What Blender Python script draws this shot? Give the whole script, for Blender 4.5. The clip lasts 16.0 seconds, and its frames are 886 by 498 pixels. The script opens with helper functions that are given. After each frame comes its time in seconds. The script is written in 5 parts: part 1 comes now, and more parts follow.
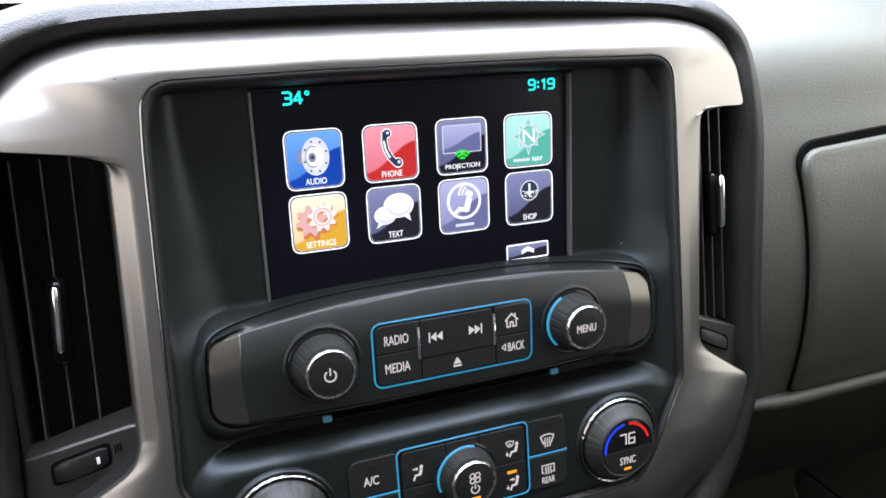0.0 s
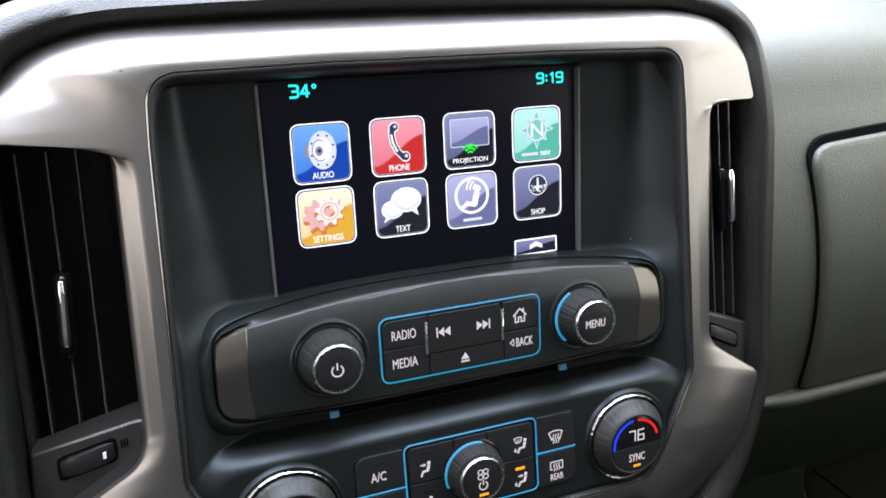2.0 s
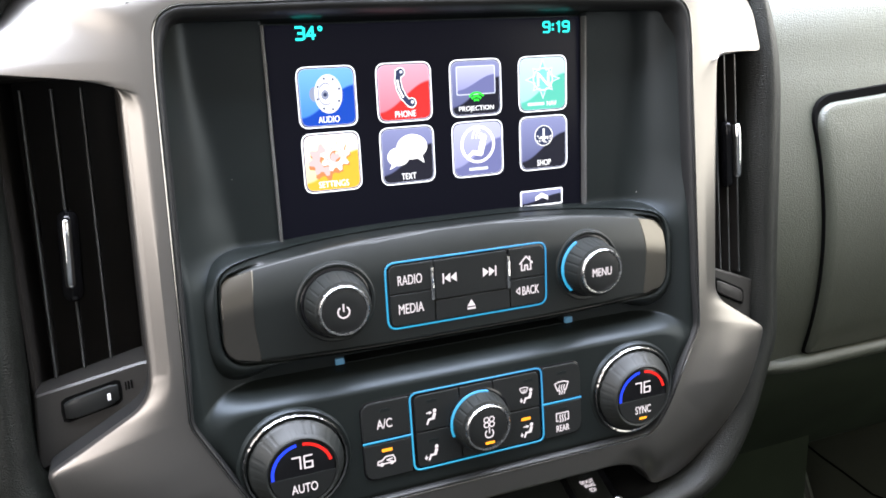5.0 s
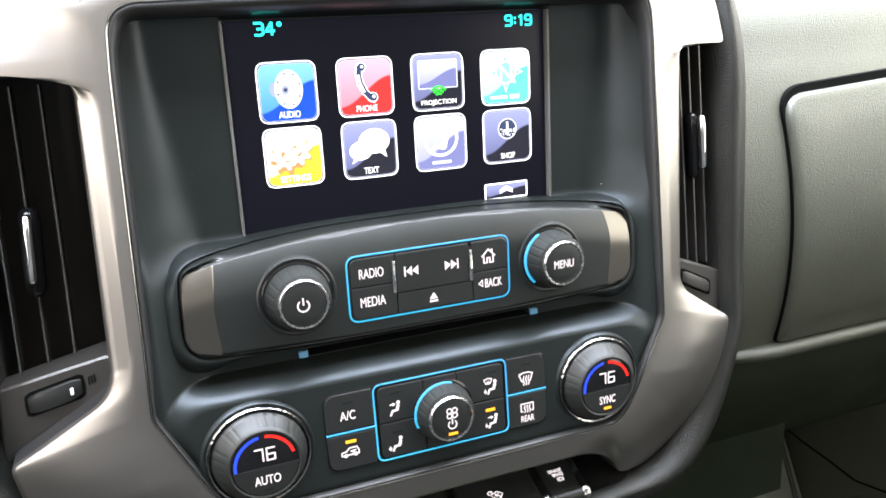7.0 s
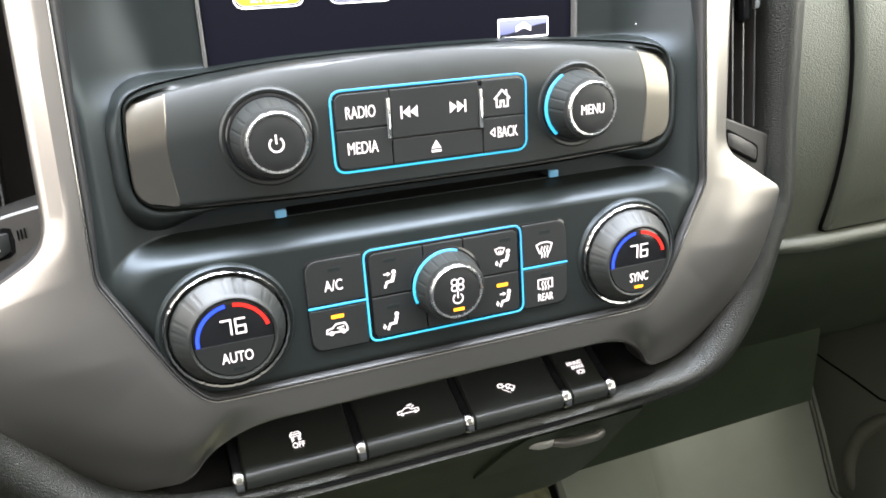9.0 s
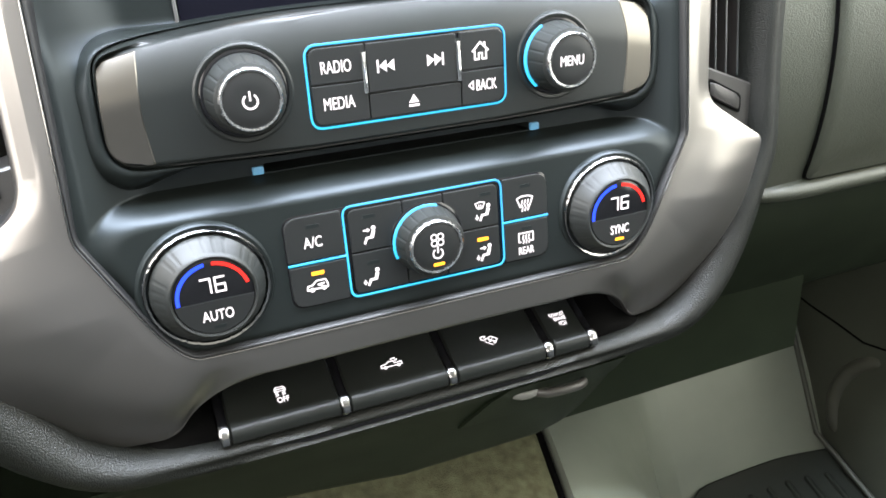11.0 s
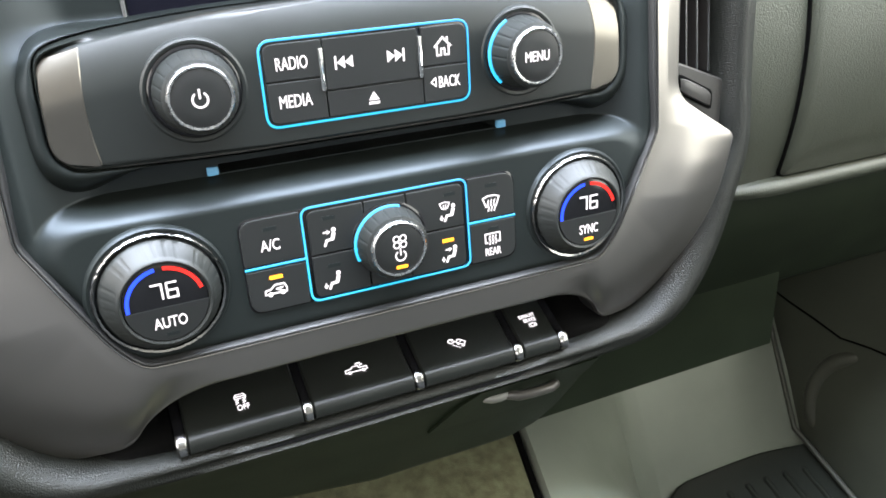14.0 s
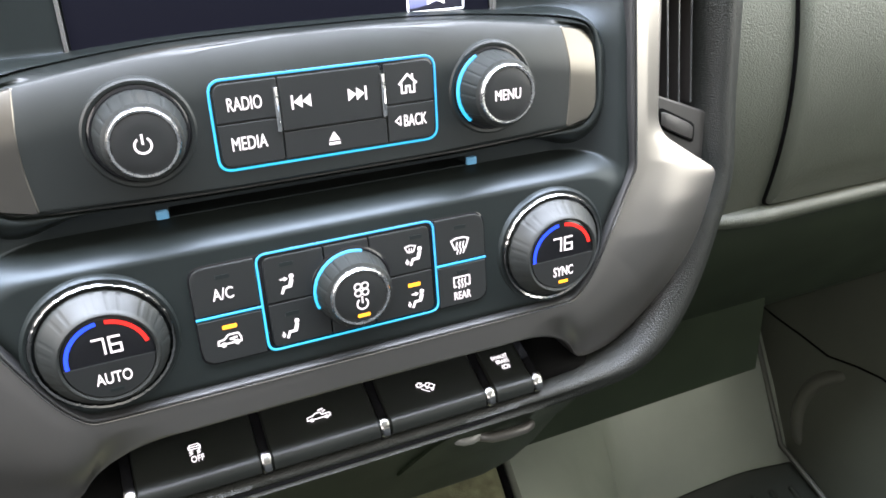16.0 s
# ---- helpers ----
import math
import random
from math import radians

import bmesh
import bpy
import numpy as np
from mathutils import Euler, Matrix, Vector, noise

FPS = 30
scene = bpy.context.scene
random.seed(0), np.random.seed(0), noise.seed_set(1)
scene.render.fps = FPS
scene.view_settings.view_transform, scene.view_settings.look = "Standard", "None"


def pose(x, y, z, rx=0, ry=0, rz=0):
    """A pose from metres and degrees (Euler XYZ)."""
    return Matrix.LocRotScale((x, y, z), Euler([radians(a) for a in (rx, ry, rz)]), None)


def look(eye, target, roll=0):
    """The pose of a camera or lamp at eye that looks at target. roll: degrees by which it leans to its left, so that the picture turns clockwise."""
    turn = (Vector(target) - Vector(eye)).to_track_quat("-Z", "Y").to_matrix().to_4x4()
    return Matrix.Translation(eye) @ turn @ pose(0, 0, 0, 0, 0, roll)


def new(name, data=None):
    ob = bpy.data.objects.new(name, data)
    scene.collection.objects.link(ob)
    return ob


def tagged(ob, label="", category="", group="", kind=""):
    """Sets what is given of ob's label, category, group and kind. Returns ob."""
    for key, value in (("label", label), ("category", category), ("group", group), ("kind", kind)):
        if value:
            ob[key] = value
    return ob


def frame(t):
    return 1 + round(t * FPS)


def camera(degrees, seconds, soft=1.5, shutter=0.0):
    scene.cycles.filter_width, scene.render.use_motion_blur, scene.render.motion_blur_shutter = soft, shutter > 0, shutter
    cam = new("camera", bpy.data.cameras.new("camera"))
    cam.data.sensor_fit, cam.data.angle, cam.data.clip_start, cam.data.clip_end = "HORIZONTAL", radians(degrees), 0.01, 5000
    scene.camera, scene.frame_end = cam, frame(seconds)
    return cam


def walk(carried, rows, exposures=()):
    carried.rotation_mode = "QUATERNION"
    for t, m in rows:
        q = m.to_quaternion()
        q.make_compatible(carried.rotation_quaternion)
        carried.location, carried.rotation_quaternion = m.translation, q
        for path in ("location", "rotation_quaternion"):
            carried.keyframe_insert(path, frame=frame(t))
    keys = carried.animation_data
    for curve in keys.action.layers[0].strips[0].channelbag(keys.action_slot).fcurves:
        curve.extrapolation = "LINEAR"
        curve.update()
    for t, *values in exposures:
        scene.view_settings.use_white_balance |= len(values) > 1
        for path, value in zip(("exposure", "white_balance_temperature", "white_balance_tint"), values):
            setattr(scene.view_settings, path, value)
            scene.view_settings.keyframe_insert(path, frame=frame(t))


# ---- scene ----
cam = camera(57.9, 16.0, soft=1.7)
# The centre stack leans back; everything on it is laid out in its own frame:
# x across, y into the dash, z up along the face, in millimetres.
STACK = pose(0, 0, 0.80, -18, 0, 0)
PATH = [
    (0, (-0.1493, -0.3964, 0.0195), (-0.0054, -0.0353, -0.0747), -2.64),
    (0.5, (-0.1479, -0.3960, 0.0191), (-0.0047, -0.0346, -0.0750), -2.68),
    (1, (-0.1480, -0.3957, 0.0178), (-0.0055, -0.0339, -0.0756), -2.74),
    (1.5, (-0.1493, -0.3962, 0.0181), (-0.0072, -0.0342, -0.0754), -2.73),
    (2, (-0.1496, -0.3939, 0.0159), (-0.0083, -0.0317, -0.0780), -2.74),
    (2.5, (-0.1489, -0.3932, 0.0157), (-0.0076, -0.0309, -0.0781), -2.74),
    (3, (-0.1476, -0.3928, 0.0160), (-0.0071, -0.0305, -0.0785), -2.73),
    (3.5, (-0.1477, -0.3942, 0.0162), (-0.0071, -0.0316, -0.0774), -2.77),
    (4, (-0.1499, -0.3932, 0.0147), (-0.0106, -0.0303, -0.0795), -2.80),
    (4.3, (-0.1613, -0.3989, 0.0087), (-0.0223, -0.0356, -0.0845), -2.82),
    (4.5, (-0.1647, -0.3994, 0.0049), (-0.0256, -0.0364, -0.0893), -2.80),
    (4.7, (-0.1641, -0.4004, -0.0063), (-0.0236, -0.0376, -0.0993), -2.80),
    (5, (-0.1561, -0.3962, -0.0118), (-0.0140, -0.0341, -0.1051), -2.64),
    (5.2, (-0.1548, -0.3947, -0.0143), (-0.0114, -0.0329, -0.1067), -2.76),
    (7.3, (-0.1386, -0.4067, -0.0096), (0.0031, -0.0460, -0.1085), -3.03),
    (7.5, (-0.1396, -0.4022, -0.0158), (0.0017, -0.0413, -0.1147), -3.00),
    (7.7, (-0.1391, -0.3927, -0.0270), (0.0000, -0.0315, -0.1279), -3.07),
    (8, (-0.1376, -0.3754, -0.0462), (0.0011, -0.0145, -0.1487), -3.05),
    (8.2, (-0.1311, -0.3709, -0.0515), (0.0057, -0.0099, -0.1564), -3.00),
    (8.5, (-0.1269, -0.3604, -0.0622), (0.0103, -0.0015, -0.1734), -2.92),
    (8.7, (-0.1229, -0.3567, -0.0677), (0.0125, 0.0011, -0.1844), -3.07),
    (9, (-0.1219, -0.3543, -0.0682), (0.0139, -0.0003, -0.1956), -2.93),
    (9.5, (-0.1161, -0.3545, -0.0667), (0.0179, -0.0038, -0.2046), -3.19),
    (9.7, (-0.1147, -0.3550, -0.0666), (0.0188, -0.0049, -0.2064), -3.32),
    (11.8, (-0.1166, -0.3554, -0.0654), (0.0187, -0.0125, -0.2206), -3.52),
    (12, (-0.1166, -0.3557, -0.0655), (0.0191, -0.0128, -0.2203), -3.51),
    (12.5, (-0.1168, -0.3556, -0.0651), (0.0203, -0.0130, -0.2196), -3.47),
    (13, (-0.1152, -0.3554, -0.0650), (0.0234, -0.0132, -0.2191), -3.46),
    (13.5, (-0.1119, -0.3543, -0.0661), (0.0279, -0.0125, -0.2196), -3.48),
    (14, (-0.1038, -0.3490, -0.0679), (0.0378, -0.0081, -0.2219), -3.43),
    (14.5, (-0.1011, -0.3488, -0.0674), (0.0419, -0.0087, -0.2218), -3.38),
    (15, (-0.1056, -0.3429, -0.0597), (0.0381, -0.0031, -0.2143), -3.45),
    (15.3, (-0.1110, -0.3276, -0.0589), (0.0317, 0.0125, -0.2137), -3.42),
    (15.5, (-0.1067, -0.3246, -0.0663), (0.0376, 0.0143, -0.2222), -3.20),
    (15.7, (-0.0973, -0.3245, -0.0678), (0.0499, 0.0139, -0.2223), -2.98),
    (15.8, (-0.0907, -0.3263, -0.0642), (0.0580, 0.0115, -0.2184), -2.87),
    (16, (-0.0830, -0.3314, -0.0563), (0.0618, 0.0074, -0.2119), -2.80),
]
EXPOSURES = [
    (0.0, 0.14, 6600, 10), (4.0, 0.16, 6600, 10), (4.5, 0.16, 6650, 9.5), (5.0, 0.8, 6700, 9), (7.5, 1.3, 6900, 8),
    (8.0, 1.24, 6900, 8), (8.5, 1.5, 6950, 7), (9.0, 1.82, 7000, 6.5), (12.0, 1.8, 6650, 5), (14.5, 1.8, 6650, 5), (16.0, 1.72, 6650, 8),
]
walk(cam, [(t, STACK @ look(eye, target, roll)) for t, eye, target, roll in PATH], EXPOSURES)

# ---- light ----
world = bpy.data.worlds.new("sky")
scene.world = world
world.use_nodes = True
sky = world.node_tree.nodes.new("ShaderNodeTexSky")
sky.sky_type, sky.sun_disc = "NISHITA", False
sky.sun_elevation, sky.sun_rotation = radians(40), radians(200)
back = world.node_tree.nodes["Background"]
back.inputs["Strength"].default_value = 0.08
world.node_tree.links.new(sky.outputs["Color"], back.inputs["Color"])
sun = new("sun", bpy.data.lights.new("sun", "SUN"))
sun.data.energy, sun.data.angle, sun.data.color = 0.8, radians(15), (1.0, 0.96, 0.9)
sun.matrix_world = pose(0, 0, 3, 50, 0, 200 - 180)


def window_light(name, eye, target, width, height, watts, colour=(1, 1, 1)):
    lamp = new(name, bpy.data.lights.new(name, "AREA"))
    lamp.data.shape, lamp.data.size, lamp.data.size_y = "RECTANGLE", width, height
    lamp.data.energy, lamp.data.color = watts, colour
    lamp.matrix_world = look(eye, target)
    return lamp


window_light("windshield_light", (0.0, 0.325, 1.21), (0.0, -0.062, 0.288), 1.5, 1.12, 116, (0.785, 0.85, 1.02))
window_light("driver_window_light", (-0.845, -0.35, 1.08), (0.2, -0.35, 0.98), 1.3, 0.56, 7.6, (1.0, 0.915, 0.87))
window_light("passenger_window_light", (0.845, -0.35, 1.08), (-0.2, -0.35, 0.98), 1.3, 0.56, 8.5, (1.0, 0.97, 0.9))
window_light("rear_window_light", (0.0, -1.0, 1.20), (0.0, 0.0, 0.9), 1.2, 0.3, 0.5, (1.0, 0.97, 0.94))


# ---- materials ----
def principled(name, colour, rough, metal=0.0, spec=0.5, coat=0.0):
    m = bpy.data.materials.new(name)
    m.use_nodes = True
    b = m.node_tree.nodes["Principled BSDF"]
    b.inputs["Base Color"].default_value = (*colour, 1)
    b.inputs["Roughness"].default_value = rough
    b.inputs["Metallic"].default_value = metal
    b.inputs["Specular IOR Level"].default_value = spec
    b.inputs["Coat Weight"].default_value = coat
    b.inputs["Coat Roughness"].default_value = 0.08
    return m


def worn(m, colour, vary=0.15, scale=30, rough=(0.3, 0.45), rough_scale=12, bump=0.0, bump_scale=2000, kind="noise", depth=0.0002, dust=0.0):
    """Two scales of variation in colour and gloss, and a fine grain."""
    nt = m.node_tree
    b = nt.nodes["Principled BSDF"]
    tc = nt.nodes.new("ShaderNodeTexCoord")
    big = nt.nodes.new("ShaderNodeTexNoise")
    big.inputs["Scale"].default_value, big.inputs["Detail"].default_value = scale, 6
    nt.links.new(tc.outputs["Object"], big.inputs["Vector"])
    ramp = nt.nodes.new("ShaderNodeMapRange")
    ramp.inputs["From Min"].default_value, ramp.inputs["From Max"].default_value = 0.3, 0.7
    ramp.inputs["To Min"].default_value, ramp.inputs["To Max"].default_value = 1 - vary, 1 + vary
    nt.links.new(big.outputs["Fac"], ramp.inputs["Value"])
    mul = nt.nodes.new("ShaderNodeVectorMath")
    mul.operation = "SCALE"
    mul.inputs[0].default_value = colour
    nt.links.new(ramp.outputs["Result"], mul.inputs["Scale"])
    nt.links.new(mul.outputs["Vector"], b.inputs["Base Color"])
    if dust:
        cell = nt.nodes.new("ShaderNodeTexVoronoi")
        cell.inputs["Scale"].default_value = dust
        nt.links.new(tc.outputs["Object"], cell.inputs["Vector"])
        near = nt.nodes.new("ShaderNodeMapRange")
        near.inputs["From Min"].default_value, near.inputs["From Max"].default_value = 0.016, 0.009
        nt.links.new(cell.outputs["Distance"], near.inputs["Value"])
        speck = nt.nodes.new("ShaderNodeMix")
        speck.data_type = "RGBA"
        speck.inputs["B"].default_value = (0.5, 0.5, 0.48, 1)
        nt.links.new(near.outputs["Result"], speck.inputs["Factor"])
        nt.links.new(mul.outputs["Vector"], speck.inputs["A"])
        nt.links.new(speck.outputs["Result"], b.inputs["Base Color"])
    fine = nt.nodes.new("ShaderNodeTexNoise")
    fine.inputs["Scale"].default_value, fine.inputs["Detail"].default_value = rough_scale, 8
    nt.links.new(tc.outputs["Object"], fine.inputs["Vector"])
    rr = nt.nodes.new("ShaderNodeMapRange")
    rr.inputs["From Min"].default_value, rr.inputs["From Max"].default_value = 0.3, 0.7
    rr.inputs["To Min"].default_value, rr.inputs["To Max"].default_value = rough
    nt.links.new(fine.outputs["Fac"], rr.inputs["Value"])
    nt.links.new(rr.outputs["Result"], b.inputs["Roughness"])
    if bump:
        if kind == "grain":
            tex = nt.nodes.new("ShaderNodeTexVoronoi")
            tex.feature = "F1"
            tex.inputs["Scale"].default_value = bump_scale
            out = tex.outputs["Distance"]
        else:
            tex = nt.nodes.new("ShaderNodeTexNoise")
            tex.inputs["Scale"].default_value, tex.inputs["Detail"].default_value = bump_scale, 4
            out = tex.outputs["Fac"]
        nt.links.new(tc.outputs["Object"], tex.inputs["Vector"])
        bp = nt.nodes.new("ShaderNodeBump")
        bp.invert = kind == "grain"
        bp.inputs["Strength"].default_value, bp.inputs["Distance"].default_value = bump, depth
        nt.links.new(out, bp.inputs["Height"])
        nt.links.new(bp.outputs["Normal"], b.inputs["Normal"])
    return m


def plastic(name, colour, rough, metal=0.0, spec=0.5, **more):
    return worn(principled(name, colour, sum(rough) / 2, metal, spec), colour, rough=rough, **more)


def glow(name, colour, strength, base=(0.01, 0.01, 0.01)):
    m = principled(name, base, 0.25)
    b = m.node_tree.nodes["Principled BSDF"]
    b.inputs["Emission Color"].default_value = (*colour, 1)
    b.inputs["Emission Strength"].default_value = strength
    b.inputs["Specular IOR Level"].default_value = 0.25
    return m


SILVER = plastic("silver_paint", (0.235, 0.222, 0.208), (0.34, 0.40), metal=1.0, vary=0.03, scale=9, bump=0.08, bump_scale=3500, depth=0.00005)
SATIN_METAL = plastic("bronze_silver_trim", (0.115, 0.107, 0.094), (0.26, 0.33), metal=0.95, vary=0.06, bump=0.06, bump_scale=3000, depth=0.00005)
CHROME = plastic("chrome", (0.80, 0.80, 0.80), (0.06, 0.14), metal=1.0, vary=0.03)
RUBBED_CHROME = plastic("rubbed_chrome", (0.42, 0.42, 0.415), (0.16, 0.34), rough_scale=300, metal=1.0, vary=0.3, scale=250, bump=0.12, bump_scale=420, depth=0.0003)
DIM_CHROME = plastic("dull_chrome", (0.22, 0.22, 0.216), (0.12, 0.2), metal=1.0, vary=0.05)
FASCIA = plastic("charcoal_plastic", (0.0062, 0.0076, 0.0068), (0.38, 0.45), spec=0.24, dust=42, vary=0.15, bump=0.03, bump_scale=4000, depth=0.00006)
# Blue of the reflected sky is put into the highlight colour.
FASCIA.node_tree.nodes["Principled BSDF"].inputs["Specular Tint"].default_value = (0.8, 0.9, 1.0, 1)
# Copy of the fascia plastic with stronger sheen, to brighten the bar's top.
BAR = plastic("charcoal_plastic_more_sheen", (0.0054, 0.0066, 0.006), (0.38, 0.45), spec=0.36, dust=42, vary=0.15, bump=0.03, bump_scale=4000, depth=0.00006)
BUTTON = plastic("button_rubber", (0.0055, 0.006, 0.0058), (0.42, 0.52), spec=0.34, vary=0.12, bump=0.04, bump_scale=5000, depth=0.00005)
GLOSS = plastic("gloss_black", (0.004, 0.004, 0.0045), (0.12, 0.20), spec=0.3, vary=0.1)
KNOB = plastic("knob_rubber", (0.0095, 0.0105, 0.0097), (0.42, 0.5), spec=0.26, vary=0.12, bump=0.05, bump_scale=4000, depth=0.00006)
PAD = plastic("black_grained_pad", (0.0058, 0.0064, 0.0052), (0.4, 0.48), spec=0.28, vary=0.2, scale=20, bump=0.75, bump_scale=1300, kind="grain", depth=0.00035)
DASH = plastic("dark_grained_dash", (0.0365, 0.0395, 0.029), (0.40, 0.50), vary=0.12, scale=14, bump=0.5, bump_scale=1050, kind="grain", depth=0.0005)
DARK = plastic("dark_vent_plastic", (0.021, 0.0188, 0.0168), (0.45, 0.6), spec=0.25, vary=0.15)
GAP = plastic("shadow_black", (0.003, 0.003, 0.003), (0.7, 0.85), spec=0.02)
CAP = plastic("satin_switch_black", (0.0075, 0.0083, 0.0072), (0.28, 0.38), spec=0.2, vary=0.12)
KICK = plastic("grey_kick_plastic", (0.031, 0.034, 0.0235), (0.55, 0.65), vary=0.15, scale=10, bump=0.25, bump_scale=500, depth=0.0006)
ARCH = plastic("grey_arch_plastic", (0.044, 0.045, 0.034), (0.5, 0.62), vary=0.15, scale=10, bump=0.25, bump_scale=500, depth=0.0006)
LIP = plastic("dark_lip_plastic", (0.009, 0.009, 0.009), (0.42, 0.5), spec=0.34, vary=0.15, bump=0.1, bump_scale=4000, depth=0.00006)
POST = plastic("grey_post_plastic", (0.075, 0.074, 0.072), (0.34, 0.42), vary=0.12)
TIP = plastic("dark_chrome_tip", (0.17, 0.17, 0.166), (0.1, 0.2), metal=1.0, vary=0.05)
HANDLE_END = plastic("pale_grey_plastic", (0.13, 0.13, 0.12), (0.3, 0.4), vary=0.1)
HANDLE = plastic("grey_handle_plastic", (0.04, 0.038, 0.034), (0.36, 0.46), vary=0.12)
EDGE = plastic("satin_slat_edge", (0.05, 0.05, 0.048), (0.22, 0.3), vary=0.1)
VENT = plastic("warm_grey_plastic", (0.017, 0.0157, 0.014), (0.36, 0.46), vary=0.12, bump=0.12, bump_scale=3000, depth=0.00006)
KNEE_TRIM = plastic("dark_knee_plastic", (0.0088, 0.0122, 0.007), (0.5, 0.62), spec=0.1, vary=0.15, bump=0.2, bump_scale=900, kind="grain", depth=0.0003)
CARPET = plastic("olive_beige_carpet", (0.125, 0.125, 0.075), (0.9, 1.0), spec=0.1, vary=0.3, scale=90, bump=0.9, bump_scale=900, depth=0.003)
VINYL = plastic("grey_vinyl", (0.156, 0.171, 0.139), (0.5, 0.62), vary=0.12, scale=9, bump=0.25, bump_scale=500, depth=0.0006)
RUBBER = plastic("dark_rubber_mat", (0.0135, 0.0158, 0.0118), (0.55, 0.7), spec=0.18, vary=0.2, scale=12, bump=0.3, bump_scale=600, depth=0.0006)
DOOR_TRIM = plastic("dark_door_trim", (0.009, 0.0098, 0.0085), (0.6, 0.75), vary=0.12, bump=0.3, bump_scale=500, depth=0.0006)
LINER = plastic("light_grey_headliner", (0.55, 0.54, 0.51), (0.85, 0.95), vary=0.06, bump=0.3, bump_scale=800, depth=0.001)
GLASS_BLACK = glow("screen_glass", (0.30, 0.32, 0.62), 0.010, (0.002, 0.002, 0.003))
for socket, value in (("Roughness", 0.35), ("Specular IOR Level", 0.06)):
    GLASS_BLACK.node_tree.nodes["Principled BSDF"].inputs[socket].default_value = value
WHITE_LIT = glow("lit_white", (1.0, 0.92, 1.0), 0.66)
BLUE_LIT = glow("lit_cyan", (0.01, 0.42, 0.72), 0.5, (0.03, 0.10, 0.15))
nt = BLUE_LIT.node_tree
fade, axes, mixer = (nt.nodes.new("ShaderNode" + n) for n in ("TexCoord", "SeparateXYZ", "Mix"))
dim = nt.nodes.new("ShaderNodeMath")
dim.operation, dim.inputs[1].default_value, dim.inputs[2].default_value = "MULTIPLY_ADD", 0.45, 0.0
add = nt.nodes.new("ShaderNodeMath")
add.operation, add.inputs[1].default_value = "MULTIPLY_ADD", 0.55
mixer.data_type = "RGBA"
mixer.inputs["A"].default_value, mixer.inputs["B"].default_value = (0.008, 0.42, 0.72, 1), (0.012, 0.20, 0.50, 1)
nt.links.new(fade.outputs["Generated"], axes.inputs[0])
nt.links.new(axes.outputs["X"], dim.inputs[0])
nt.links.new(axes.outputs["Z"], add.inputs[0])
nt.links.new(dim.outputs[0], add.inputs[2])
nt.links.new(add.outputs[0], mixer.inputs["Factor"])
nt.links.new(mixer.outputs["Result"], nt.nodes["Principled BSDF"].inputs["Emission Color"])
AMBER_LIT = glow("lit_amber", (1.0, 0.36, 0.015), 1.15)
RED_LIT = glow("lit_red", (1.0, 0.012, 0.006), 0.75)
DEEP_BLUE_LIT = glow("lit_blue", (0.008, 0.05, 1.0), 0.95)


# ---- building ----
MM = 0.001


def finish(bm, name, material, sharp=38):
    me = bpy.data.meshes.new(name)
    bmesh.ops.recalc_face_normals(bm, faces=bm.faces)
    bm.to_mesh(me)
    bm.free()
    me.materials.append(material)
    me.shade_smooth()
    me.set_sharp_from_angle(angle=radians(sharp))
    return me


def part(name, bm, material, parent, label="", sharp=38):
    ob = new(name, finish(bm, name, material, sharp))
    ob.parent = parent
    if label:
        ob["label"] = label
    return ob


def thing(name, label, category, group="", kind="", at=None):
    ob = new(name)
    ob.empty_display_size = 0.02
    ob.matrix_world = STACK if at is None else at
    return tagged(ob, label, category, group, kind)


def solid(name, bm, material, label, category, kind="", group="", at=None, sharp=38):
    ob = new(name, finish(bm, name, material, sharp))
    ob.matrix_world = STACK if at is None else at
    return tagged(ob, label, category, group, kind)


def ring(corners, seg=6, along=0):
    """A closed ring through corners (x, y, z, radius), each one rounded; along: extra points on every straight."""
    n, out = len(corners), []
    for i, (x, y, z, r) in enumerate(corners):
        c = Vector((x, y, z))
        a, b = Vector(corners[i - 1][:3]) - c, Vector(corners[(i + 1) % n][:3]) - c
        ra, rb = min(r, a.length * 0.49), min(r, b.length * 0.49)
        p, q = c + a.normalized() * ra, c + b.normalized() * rb
        for k in range(seg + 1):
            s = k / seg
            out.append(p * (1 - s) ** 2 + c * 2 * s * (1 - s) + q * s * s)
        if along:
            d = Vector(corners[(i + 1) % n][:3])
            e = Vector(corners[(i + 2) % n][:3]) - d
            f = c - d
            rd = min(corners[(i + 1) % n][3], f.length * 0.49, )
            start, stop = q, d + f.normalized() * rd
            out += [start.lerp(stop, k / (along + 1)) for k in range(1, along + 1)]
    return out


def flat_ring(corners, y, seg=5, along=0):
    return ring([(x, y, z, r) for x, z, r in corners], seg, along)


def box_corners(x0, z0, x1, z1, r):
    return [(x0, z1, r), (x1, z1, r), (x1, z0, r), (x0, z0, r)]


def inset(points, d, y=None):
    """The ring moved inwards by d in its own x-z plane."""
    n, out = len(points), []
    area = sum(points[i - 1].x * points[i].z - points[i].x * points[i - 1].z for i in range(n))
    side = 1 if area > 0 else -1
    for i in range(n):
        t = points[(i + 1) % n] - points[i - 1]
        v = Vector((-t.z, 0, t.x))
        v = v.normalized() * side * (d(points[i]) if callable(d) else d) if v.length > 1e-9 else Vector()
        p = points[i] + v
        out.append(Vector((p.x, points[i].y if y is None else y, p.z)))
    return out


